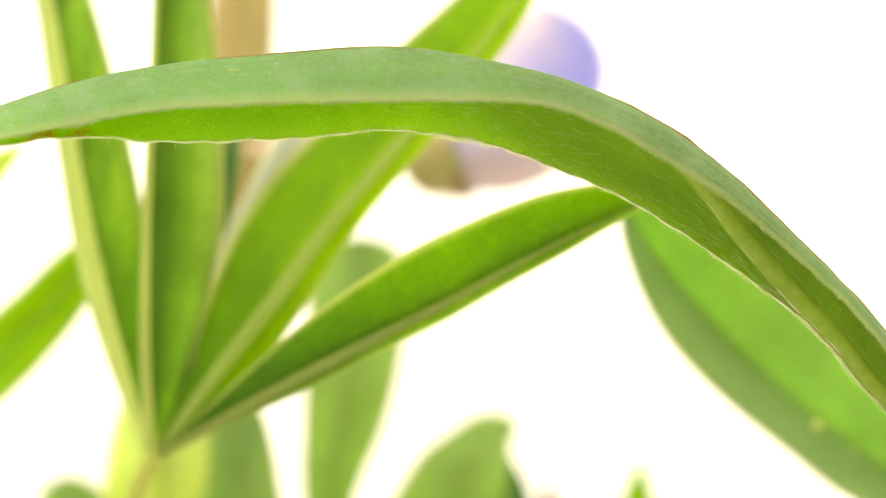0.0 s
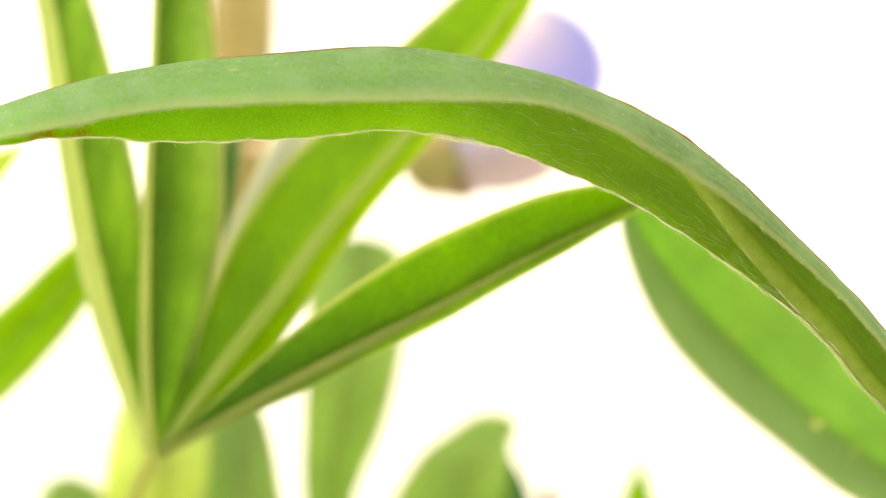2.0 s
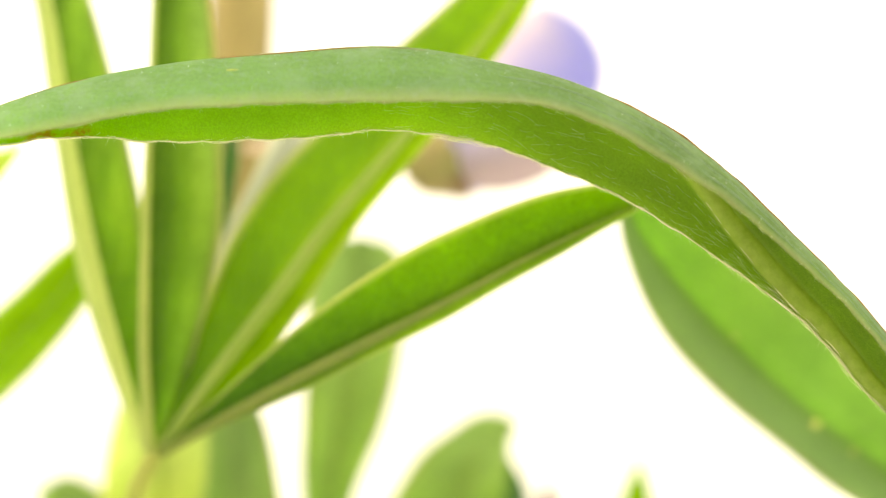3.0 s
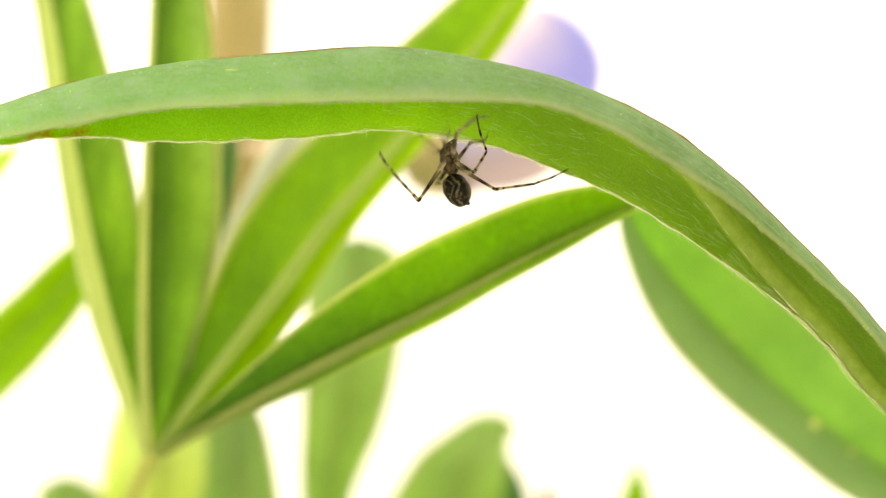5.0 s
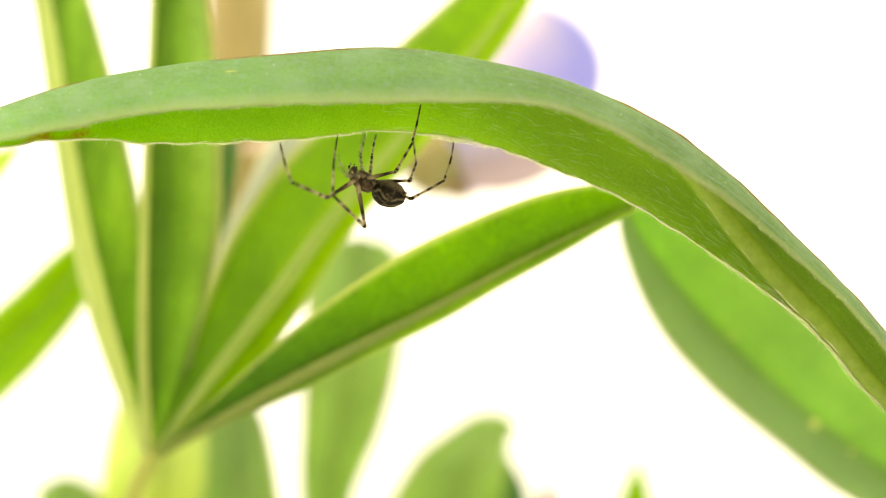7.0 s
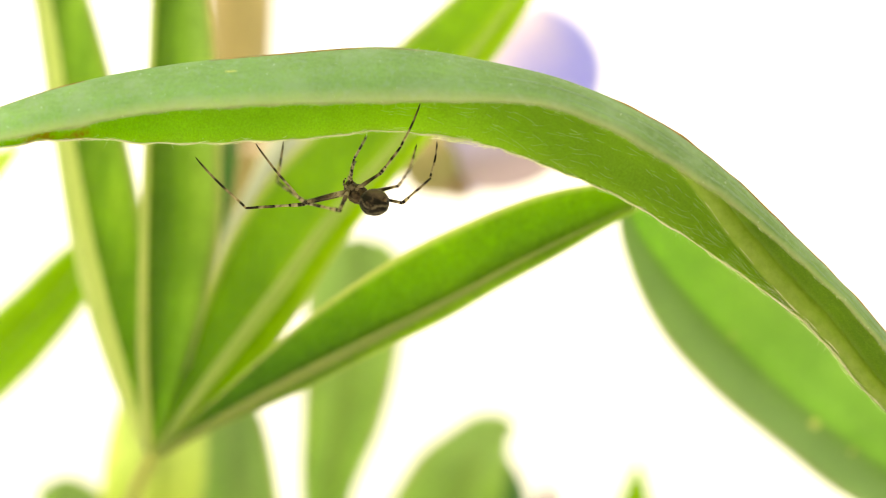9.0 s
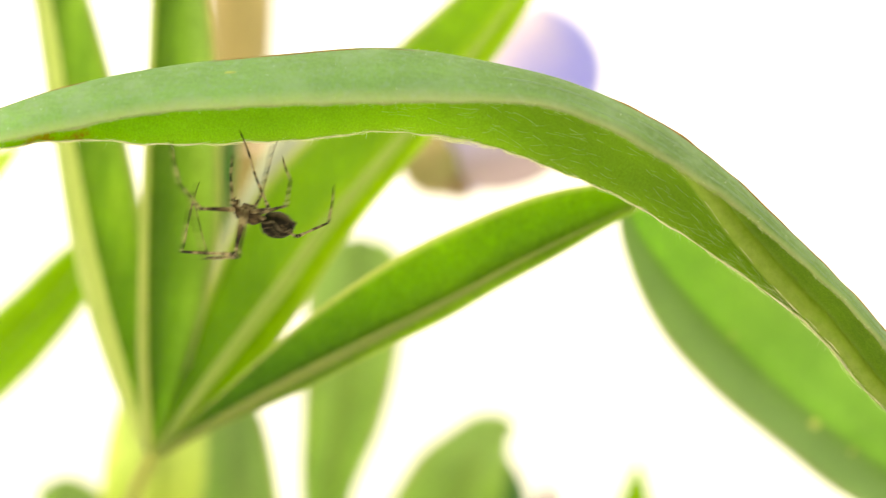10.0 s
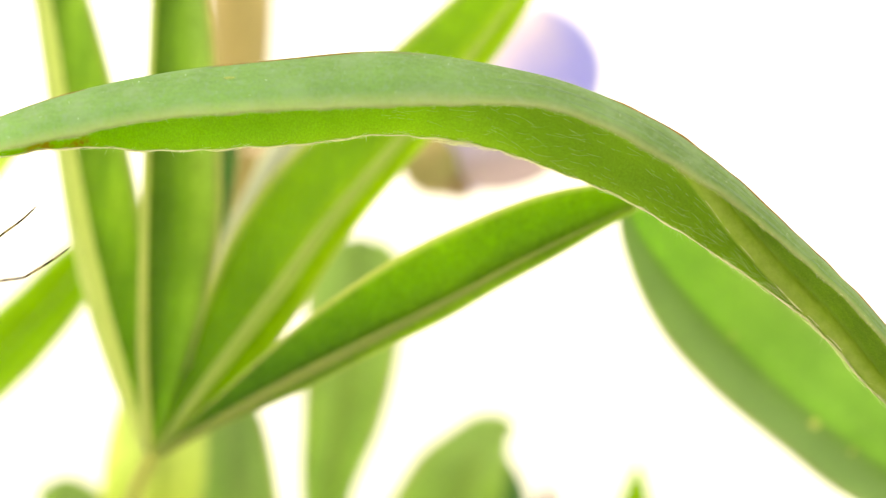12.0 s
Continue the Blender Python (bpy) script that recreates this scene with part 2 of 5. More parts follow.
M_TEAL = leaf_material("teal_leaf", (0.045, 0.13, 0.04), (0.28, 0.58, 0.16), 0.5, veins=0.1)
M_RIB = plain_material("midrib_skin", (0.17, 0.23, 0.07), (0.24, 0.28, 0.10), 420, 0.5, 0.55, (0.72, 0.90, 0.27))
M_RIB_PALE = plain_material("pale_midrib_skin", (0.30, 0.39, 0.16), (0.38, 0.46, 0.20), 420, 0.5, 0.62, (0.94, 1.0, 0.48))
M_RIB_STRAW = plain_material("straw_midrib_skin", (0.23, 0.28, 0.11), (0.32, 0.33, 0.15), 420, 0.5, 0.56, (0.82, 0.92, 0.36))
M_RIB_TAN = plain_material("tan_midrib_skin", (0.11, 0.145, 0.04), (0.16, 0.18, 0.055), 420, 0.5, 0.5, (0.52, 0.66, 0.15))
M_MARGIN = plain_material("leaf_margin", (0.13, 0.21, 0.09), (0.27, 0.28, 0.13), 700, 0.6, 0.5, (0.66, 0.78, 0.28))
M_NERVE = plain_material("leaf_nerve", (0.15, 0.23, 0.15), (0.27, 0.36, 0.28), 600, 0.55, 0.4, (0.6, 0.82, 0.30))
M_EDGE = plain_material("dry_leaf_margin", (0.68, 0.65, 0.48), (0.84, 0.81, 0.68), 500, 0.7, 0.55, (0.96, 0.94, 0.78))
M_HAIR = plain_material("leaf_hair", (0.80, 0.84, 0.56), (0.88, 0.90, 0.66), 500, 0.35, 0.65, (0.98, 1.0, 0.75))
M_STALK = plain_material("green_stalk", (0.16, 0.22, 0.06), (0.24, 0.26, 0.09), 200, 0.55, 0.3, (0.5, 0.6, 0.12))
M_WOOD = plain_material("tan_stem", (0.28, 0.24, 0.09), (0.38, 0.30, 0.12), 160, 0.6, 0.15, (0.55, 0.42, 0.16), stretch=(1, 1, 0.15))
M_PETIOLE = plain_material("leaf_stalk_skin", (0.22, 0.28, 0.07), (0.30, 0.31, 0.10), 90, 0.55, 0.4, (0.7, 0.78, 0.22))
M_BROWN = plain_material("withered_tissue", (0.12, 0.07, 0.03), (0.26, 0.14, 0.08), 220, 0.8, 0.2, (0.5, 0.25, 0.15))
M_RUSTY = plain_material("reddish_margin", (0.20, 0.12, 0.04), (0.42, 0.27, 0.11), 900, 0.7, 0.45, (0.75, 0.46, 0.16))
M_CALYX = plain_material("calyx_skin", (0.27, 0.27, 0.10), (0.42, 0.31, 0.16), 120, 0.6, 0.3, (0.55, 0.5, 0.2))
M_LIP = plain_material("calyx_lip_skin", (0.26, 0.18, 0.09), (0.36, 0.25, 0.14), 120, 0.6, 0.3, (0.5, 0.36, 0.18))
M_BANNER = petal_material("violet_petal", (0.74, 0.66, 0.76), (0.32, 0.33, 0.66), (1.0, 0.92, 1.0), (0.54, 0.55, 0.94), 1, 0.45)
M_WING = petal_material("pale_violet_petal", (0.48, 0.45, 0.64), (0.53, 0.44, 0.47), (0.72, 0.67, 0.93), (0.76, 0.65, 0.70), 1)
M_PINK = petal_material("pink_petal", (0.50, 0.42, 0.30), (0.56, 0.45, 0.36), (0.75, 0.64, 0.45), (0.8, 0.66, 0.55))
M_SHELL = plain_material("spider_carapace", (0.012, 0.008, 0.004), (0.10, 0.07, 0.034), 1900, 0.42, bump=0.5, gloss=0.08)
M_BANDED = banded_material("spider_leg_bands", lambda d, s, m: [(0.0, d), (0.05, s), (0.12, s), (0.16, d), (0.25, d), (0.29, s), (0.40, s), (0.44, d), (0.54, d), (0.58, s), (0.72, s), (0.76, d), (0.82, m), (0.86, s), (0.92, d)])
M_THIGH = banded_material("spider_femur_bands", lambda d, s, m: [(0.0, m), (0.15, s), (0.32, m), (0.48, s), (0.58, m), (0.70, d), (0.80, m), (0.85, s), (0.91, s), (0.95, d)])
M_TOE = banded_material("spider_foot_bands", lambda d, s, m: [(0.0, d), (0.06, s), (0.13, s), (0.17, d), (0.25, d), (0.29, s), (0.42, s), (0.46, d), (0.55, d), (0.59, s), (0.68, m), (0.76, d)])
M_COXA = plain_material("spider_coxa_skin", (0.09, 0.07, 0.035), (0.23, 0.18, 0.10), 1800, 0.5, 0.3, (0.42, 0.34, 0.18), gloss=0.15)
M_EYE = plain_material("spider_eye", (0.004, 0.004, 0.004), (0.006, 0.006, 0.006), 100, 0.08)
M_GROUND = plain_material("pale_ground", (0.74, 0.74, 0.72), (0.82, 0.82, 0.80), 3, 0.85)


def abdomen_material():
    """Dark olive-brown with pale wavy lines along the flanks, pale specks and a straw-grey belly."""
    m = Nodes("spider_abdomen_skin")
    n1, n2 = m.noise(1100, 3), m.noise(4200, 4)
    at = m.add("ShaderNodeSeparateXYZ", [(0, m.add("ShaderNodeTexCoord").outputs["Object"])])
    x, y, z = (m.math("MULTIPLY", o, 1000.0) for o in at.outputs)
    col = m.ramp(n1.outputs[0], [(0.40, (0.005, 0.005, 0.002)), (0.54, (0.011, 0.009, 0.005)), (0.66, (0.085, 0.064, 0.032))])
    col = m.mix(1.0, col, m.ramp(n2.outputs[0], [(0.3, (0.6, 0.6, 0.6)), (0.7, (1.4, 1.4, 1.4))]), "MULTIPLY")
    bend = m.math("MULTIPLY", m.math("SINE", m.math("ADD", m.math("MULTIPLY", x, 3.4), m.math("MULTIPLY", n1.outputs[0], 5.0))), 0.22)
    for level, wide, much in ((0.12, 0.13, 0.27), (0.62, 0.10, 0.2)):
        line = m.ramp(m.math("ABSOLUTE", m.math("SUBTRACT", m.math("ADD", z, bend), level)), [(wide * 0.4, (1, 1, 1)), (wide, (0, 0, 0))])
        line = m.math("MULTIPLY", m.math("MULTIPLY", line, much), m.ramp(n2.outputs[0], [(0.36, (0.2,) * 3), (0.52, (1, 1, 1))]))
        col = m.mix(line, col, (0.26, 0.22, 0.13))
    belly = m.ramp(m.math("SUBTRACT", m.math("MULTIPLY", z, -1.0), m.math("MULTIPLY", n1.outputs[0], 0.5)), [(0.3, (0, 0, 0)), (0.7, (0.45, 0.45, 0.45))])
    col = m.mix(belly, col, (0.15, 0.115, 0.065))
    hump = m.add("ShaderNodeBump", [("Strength", 0.35), ("Distance", 0.0001), ("Height", n2.outputs[0])])
    return m.done(m.add("ShaderNodeBsdfPrincipled", [("Base Color", col), ("Roughness", 0.38), ("Specular IOR Level", 0.04), ("Normal", hump.outputs[0])]).outputs[0])


M_ABDOMEN = abdomen_material()


# ---- shape helpers (lengths in millimetres unless said) ----
MM = 0.001


def spline(points, n):
    """n+1 rows along a Catmull-Rom curve through rows of numbers."""
    p = np.array(points, float)
    p = np.vstack([2 * p[0] - p[1], p, 2 * p[-1] - p[-2]])
    spans, rows = len(p) - 3, []
    for k in range(n + 1):
        x = k / n * spans
        i = min(int(x), spans - 1)
        t = x - i
        a, b, c, d = p[i:i + 4]
        rows.append(0.5 * (2 * b + (c - a) * t + (2 * a - 5 * b + 4 * c - d) * t * t + (3 * b - a - 3 * c + d) * t ** 3))
    return np.array(rows)


def part(name, bm, material, parent=None, label="", smooth=True, under=None):
    """Links a bmesh as one mesh object under a thing or a part. Its points are in the space of the top thing."""
    mesh = bpy.data.meshes.new(name)
    bm.normal_update()
    bm.to_mesh(mesh)
    bm.free()
    mesh.materials.append(material)
    if under:
        mesh.materials.append(under)
    if smooth:
        mesh.polygons.foreach_set("use_smooth", [True] * len(mesh.polygons))
    ob = new(name, mesh)
    ob.parent = parent
    return tagged(ob, label)


def sheet(rows, thick=0.2, base=(0, 0, 0)):
    """A closed thin shell over a grid of points: rows along, points across, with UV. thick may taper to the rim."""
    g = np.array(rows, float)
    n, k, _ = g.shape
    du = np.gradient(g, axis=0)
    dv = np.gradient(g, axis=1)
    nor = np.cross(du, dv)
    nor /= np.maximum(np.linalg.norm(nor, axis=2, keepdims=True), 1e-9)
    off = np.array(base, float)
    bm = bmesh.new()
    layer = bm.loops.layers.uv.new("UVMap")
    sides = []
    for s in (0.5, -0.5):
        sides.append([[bm.verts.new(((g[i, j] + nor[i, j] * thick * s) * MM) - off) for j in range(k)] for i in range(n)])
    def face(vs, uvs):
        f = bm.faces.new(vs)
        for loop, uv in zip(f.loops, uvs):
            loop[layer].uv = uv
    def uv(i, j):
        return (i / (n - 1), j / (k - 1))
    for i in range(n - 1):
        for j in range(k - 1):
            ids = [(i, j), (i + 1, j), (i + 1, j + 1), (i, j + 1)]
            face([sides[0][a][b] for a, b in ids], [uv(a, b) for a, b in ids])
            ids = ids[::-1]
            face([sides[1][a][b] for a, b in ids], [uv(a, b) for a, b in ids])
            bm.faces.ensure_lookup_table()
            bm.faces[-1].material_index = 1
    rim = [(i, 0) for i in range(n)] + [(n - 1, j) for j in range(1, k)] + [(i, k - 1) for i in range(n - 2, -1, -1)] + [(0, j) for j in range(k - 2, 0, -1)]
    for a, b in zip(rim, rim[1:] + rim[:1]):
        face([sides[0][a[0]][a[1]], sides[1][a[0]][a[1]], sides[1][b[0]][b[1]], sides[0][b[0]][b[1]]], [uv(*a), uv(*a), uv(*b), uv(*b)])
    bmesh.ops.recalc_face_normals(bm, faces=bm.faces)
    return bm


def tube(points, radii, sides=10, base=(0, 0, 0), bm=None, n=None, flat=1.0):
    """A round, tapered tube along a smooth curve, closed at both ends. UV x runs along it."""
    n = n or max(8, 4 * len(points))
    c = spline(points, n)
    r = spline([[v] for v in radii], n)[:, 0] if len(radii) > 1 else np.full(n + 1, radii[0])
    bm = bm or bmesh.new()
    layer = bm.loops.layers.uv.verify()
    off = Vector(base)
    rings, ref = [], None
    for i in range(n + 1):
        t = Vector(c[min(i + 1, n)] - c[max(i - 1, 0)]).normalized()
        if ref is None:
            ref = t.orthogonal().normalized()
        ref = (ref - t * ref.dot(t)).normalized()
        side = t.cross(ref)
        rings.append([bm.verts.new((Vector(c[i]) + (ref * math.cos(a) + side * math.sin(a) * flat) * max(r[i], 1e-4)) * MM - off)
                      for a in (2 * math.pi * j / sides for j in range(sides))])
    for i in range(n):
        for j in range(sides):
            f = bm.faces.new((rings[i][j], rings[i][(j + 1) % sides], rings[i + 1][(j + 1) % sides], rings[i + 1][j]))
            for loop, x in zip(f.loops, (i, i, i + 1, i + 1)):
                loop[layer].uv = (x / n, 0.5)
    for ring, x in ((rings[0][::-1], 0.0), (rings[-1], 1.0)):
        f = bm.faces.new(ring)
        for loop in f.loops:
            loop[layer].uv = (x, 0.5)
    return bm


def ovoid(radii, centre=(0, 0, 0), taper=0.0, segs=28, rings=18, bumps=0.0):
    """An egg along x; taper > 0 narrows its front."""
    bm = bmesh.new()
    bmesh.ops.create_uvsphere(bm, u_segments=segs, v_segments=rings, radius=1)
    for v in bm.verts:
        x, y, z = v.co
        k = 1 - taper * x
        w = 1 + bumps * noise.noise(Vector((x, y, z)) * 3)
        v.co = Vector((x * radii[0] * w + centre[0], y * radii[1] * k * w + centre[1], z * radii[2] * k * w + centre[2])) * MM
    return bm


def blade(spine, widths, facing=(0, -1, 0), fold=25, curl=0.0, wave=0.0, across=9, along=44, seed=0):
    """Grid of a leaflet: a spine, half widths along it (or one for each side), two halves folded up from the midrib towards facing."""
    c = spline(spine, along)
    w = spline([v if isinstance(v, tuple) else (v, v) for v in widths], along)
    rnd = random.Random(seed)
    ph = rnd.random() * 6
    rows, f0 = [], Vector(facing).normalized()
    for i in range(along + 1):
        t = Vector(c[min(i + 1, along)] - c[max(i - 1, 0)]).normalized()
        nrm = (f0 - t * f0.dot(t)).normalized()
        side = t.cross(nrm).normalized()
        row = []
        for j in range(across):
            s = 2 * j / (across - 1) - 1
            a = radians((fold if isinstance(fold, tuple) else (fold, fold))[0 if s < 0 else 1]) * (1 - 0.25 * abs(s)) - curl * s * s
            half = max(w[i, 0 if s < 0 else 1], 0.02)
            rip = wave * math.sin(i * 0.55 + ph + 2 * s) * s * s + wave * 0.6 * noise.noise(Vector((i * 0.21, s * 1.3, seed)))
            row.append(np.array(Vector(c[i]) + side * s * half * math.cos(a) + nrm * (abs(s) * half * math.sin(a) + rip)))
        rows.append(row)
    return rows, c


# ---- ground ----
def build_ground():
    bm = bmesh.new()
    n, size = 24, 600.0
    ring = [[bm.verts.new((size * (i / n) ** 3 * math.cos(a), size * (i / n) ** 3 * math.sin(a), -0.2)) for a in (2 * math.pi * j / 48 for j in range(48))] for i in range(1, n + 1)]
    mid = bm.verts.new((0, 0, -0.2))
    for j in range(48):
        bm.faces.new((mid, ring[0][j], ring[0][(j + 1) % 48]))
        for i in range(n - 1):
            bm.faces.new((ring[i][j], ring[i + 1][j], ring[i + 1][(j + 1) % 48], ring[i][(j + 1) % 48]))
    tagged(part("ground", bm, M_GROUND), "pale bare ground under the plant", "ground", kind="structure")


build_ground()

# ---- the plant ----
BASE = (-0.012, 0.045, -0.2)
plant = new("lupin_plant")
plant.location = BASE
tagged(plant, "green lupin plant with narrow folded leaflets and one violet flower", "plant")
ROOT = (-12, 45, -200)


def stalk(name, points, radii, material, label="", parent=None):
    return part(name, tube(points, radii, 14, BASE), material, parent or plant, label)


def leaflet(spine, widths, material, label, rib=0.35, rib_side=-0.35, skin=M_RIB, girth=(1.0, 0.75, 0.35, 0.1), **shape):
    """A leaflet with its raised midrib as a piece of its own."""
    rows, c = blade(spine, widths, **shape)
    ob = part("leaflet", sheet(rows, 0.22, BASE), material, plant, label)
    if rib:
        f = np.array(Vector(shape.get("facing", (0, -1, 0))).normalized())
        part("midrib", tube(list(c[::4] - f * rib_side), [rib * q for q in girth], 8, BASE, n=44), skin, ob, "pale raised midrib")
    return ob


def build_plant():
    # the woody stem with the flower, and the stalks
    stalk("main_stem", [(-25.64, 56, 62.36), (-25.64, 56, 36.28), (-26.02, 57, 23.4), (-27.29, 58, 1.54), (-28.52, 60, -26.67), (-29.63, 58, -55.67), ROOT], [3.3, 4.1, 4.1, 3.7, 3.4, 3.6, 4], M_WOOD, "tan woody main stem")
    stalk("leaf_stalk", [(-28.96, 24, -20.21), (-30.05, 24, -22.39), (-31.68, 25, -26.06), (-34.34, 30, -36.75), (-34.06, 40, -68.83), ROOT], [0.8, 0.85, 0.95, 1.0, 1.2, 1.4], M_PETIOLE, "greenish-tan leaf stalk")
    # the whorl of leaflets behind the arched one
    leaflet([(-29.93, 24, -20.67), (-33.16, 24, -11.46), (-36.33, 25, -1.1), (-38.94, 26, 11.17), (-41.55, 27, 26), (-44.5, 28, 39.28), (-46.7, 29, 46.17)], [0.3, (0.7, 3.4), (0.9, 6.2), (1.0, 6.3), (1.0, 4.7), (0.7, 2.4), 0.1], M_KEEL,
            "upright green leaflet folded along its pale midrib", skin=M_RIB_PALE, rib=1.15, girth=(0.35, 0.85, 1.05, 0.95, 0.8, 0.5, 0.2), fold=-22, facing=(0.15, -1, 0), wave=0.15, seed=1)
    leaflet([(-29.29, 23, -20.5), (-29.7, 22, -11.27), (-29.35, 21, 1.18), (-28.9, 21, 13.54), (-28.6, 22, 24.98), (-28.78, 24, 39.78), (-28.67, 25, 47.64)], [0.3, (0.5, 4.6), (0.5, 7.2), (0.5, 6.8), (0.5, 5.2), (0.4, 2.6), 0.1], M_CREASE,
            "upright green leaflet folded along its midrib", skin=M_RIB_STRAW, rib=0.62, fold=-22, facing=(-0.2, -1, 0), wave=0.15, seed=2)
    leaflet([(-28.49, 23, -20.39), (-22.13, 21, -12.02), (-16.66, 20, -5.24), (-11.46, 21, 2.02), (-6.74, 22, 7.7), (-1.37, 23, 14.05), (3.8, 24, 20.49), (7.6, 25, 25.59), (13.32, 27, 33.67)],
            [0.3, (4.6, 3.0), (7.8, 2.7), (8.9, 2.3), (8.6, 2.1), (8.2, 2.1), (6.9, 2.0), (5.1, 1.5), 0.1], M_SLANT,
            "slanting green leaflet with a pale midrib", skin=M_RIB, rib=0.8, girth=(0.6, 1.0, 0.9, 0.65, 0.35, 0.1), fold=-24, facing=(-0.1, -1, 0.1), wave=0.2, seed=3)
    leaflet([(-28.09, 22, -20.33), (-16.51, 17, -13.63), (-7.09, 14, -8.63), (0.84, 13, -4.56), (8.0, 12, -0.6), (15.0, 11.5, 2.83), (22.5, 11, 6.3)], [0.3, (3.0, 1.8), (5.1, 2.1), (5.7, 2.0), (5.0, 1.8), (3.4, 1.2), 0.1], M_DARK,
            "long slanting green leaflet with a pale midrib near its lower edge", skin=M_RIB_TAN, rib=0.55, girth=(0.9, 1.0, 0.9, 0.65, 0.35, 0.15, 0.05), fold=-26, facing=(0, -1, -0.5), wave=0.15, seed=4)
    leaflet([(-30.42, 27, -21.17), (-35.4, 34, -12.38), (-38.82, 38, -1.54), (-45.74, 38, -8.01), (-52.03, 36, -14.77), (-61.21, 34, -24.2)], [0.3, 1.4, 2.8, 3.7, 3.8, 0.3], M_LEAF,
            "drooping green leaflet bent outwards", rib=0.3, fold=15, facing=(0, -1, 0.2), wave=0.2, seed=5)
    # leaves farther back
    leaflet([(-46.66, 36, 11.68), (-51.14, 37, 8.65), (-57.92, 38, 3.91), (-67.85, 40, -3.83)], [0.1, 1.9, 3.0, 0.4], M_LIME, "narrow green leaflet", rib=0, fold=15, seed=6)
    leaflet([(-14.77, 64, -53.98), (-14.97, 62, -34.52), (-12.78, 60, -22.21), (-11.3, 58, -11.66), (-10.86, 56, -5.72), (-10.44, 54, -1), (-9.88, 52, 1.48)], [0.5, (3.7, 2.8), (5.8, 5.2), (6.4, 6.2), (6.8, 6.6), (6.4, 6.2), 3.4], M_SOFT,
            "upright grey-green leaflet with a blunt tip", rib=0.4, fold=20, facing=(0.2, -1, 0), wave=0.2, seed=7)
    leaflet([(-1.5, 70, -55.96), (0.9, 68, -40.2), (2.7, 66, -33.4), (4.2, 64, -28.7), (6.1, 62, -25.2), (8.2, 61, -23.7), (9.9, 60, -23.5)], [0.6, (9.4, 7.4), (9.4, 7.0), (7.6, 5.4), (4.4, 3.6), (2.3, 2.2), 0.2], M_SOFT,
            "broad grey-green leaflet with a curled blunt tip", rib=0.4, fold=6, facing=(0.3, -1, 0.0), wave=0.05, seed=8)
    leaflet([(8.66, 68, -51.4), (9.86, 66, -37.68), (10.03, 65, -32.71), (9.44, 64, -28.48)], [0.5, 2.1, 1.7, 0.2], M_TEAL, "dark green leaflet behind the broad one", rib=0, fold=30, wave=0.3, seed=9)
    leaflet([(16.24, 74, -51.62), (15.34, 73, -39.27), (14.69, 72, -33.46)], [0.5, 2.2, 0.6], M_BROWN, "withered reddish-brown leaflet", rib=0, fold=30, wave=0.3, seed=10)
    leaflet([(26.21, 68, -55.3), (26.05, 68, -42.04), (26.35, 66, -34.2), (26.6, 64, -28.5)], [0.6, 3.8, 2.5, 0.2], M_LEAF, "pointed green leaflet", rib=0, fold=30, seed=11)
    leaflet([(-48.27, 64, -53.98), (-47.98, 63, -39.27), (-49.19, 62, -33.77), (-50.81, 60, -30.23)], [0.6, 5.4, 5.2, 2.6], M_SOFT, "dark green leaflet with a blunt tip", rib=0, fold=25, wave=0.2, seed=12)
    leaflet([(-34.86, 52, -53.56), (-34.26, 50, -36.14), (-34.08, 48, -27.41), (-34.7, 46, -19.59), (-35.14, 45, -13.4)], [0.5, (6.9, 8.6), (6.9, 8.8), (4.4, 6.2), 0.3], M_LIME, "young lime-green leaflet lit through", rib=0.3, fold=15, wave=0.2, seed=13)
    leaflet([(-25.01, 48, -52.15), (-24.3, 47, -35.42), (-23.99, 46, -27.04), (-24.5, 45, -19.45), (-25, 44, -14.64)], [0.5, 5.4, 4.6, 3.2, 0.2], M_SOFT, "upright green leaflet", rib=0, fold=25, seed=14)
    leaflet([(-28.02, 58, -19), (-26.5, 42, -7.84), (-24.82, 35, -2.44), (-24.01, 34, 3.79), (-23.33, 34, 9.39), (-22.83, 34, 14.99), (-22.4, 34, 19.97)], [0.4, 0.5, 0.7, 0.9, 1.0, 0.6, 0.1], M_TEAL, "narrow teal-green leaflet against the stem", rib=0, fold=30, seed=15)
    leaflet([(-28.17, 58, -23.4), (-27.16, 42, -11.8), (-25.26, 34, -6.78), (-23.4, 33, 0.06), (-20.25, 33, 6.11), (-17.17, 34, 11.76), (-13.41, 35, 18.24)], [0.4, 0.5, 0.8, 1.3, 1.8, 2.1, 0.2], M_PALE, "narrow pale leaflet seen on edge", rib=0, fold=45, facing=(0.5, -1, 0), seed=16)
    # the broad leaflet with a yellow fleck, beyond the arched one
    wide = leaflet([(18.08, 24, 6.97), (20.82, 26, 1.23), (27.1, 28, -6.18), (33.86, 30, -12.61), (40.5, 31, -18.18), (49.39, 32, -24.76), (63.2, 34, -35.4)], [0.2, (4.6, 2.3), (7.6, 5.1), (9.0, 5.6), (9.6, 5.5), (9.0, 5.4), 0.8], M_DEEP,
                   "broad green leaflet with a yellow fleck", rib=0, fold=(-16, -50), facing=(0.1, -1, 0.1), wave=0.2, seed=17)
    for at, r in (((39.95, 30, -18.71), 0.5), ((30.84, 28, -9.27), 0.22), ((44.11, 30.5, -21.75), 0.25)):
        bm = ovoid((r, 0.12, r), segs=12, rings=8)
        bmesh.ops.translate(bm, verts=bm.verts, vec=Vector(at) * MM - Vector(BASE))
        part("fleck", bm, M_LIME, wide, "small yellow fleck")
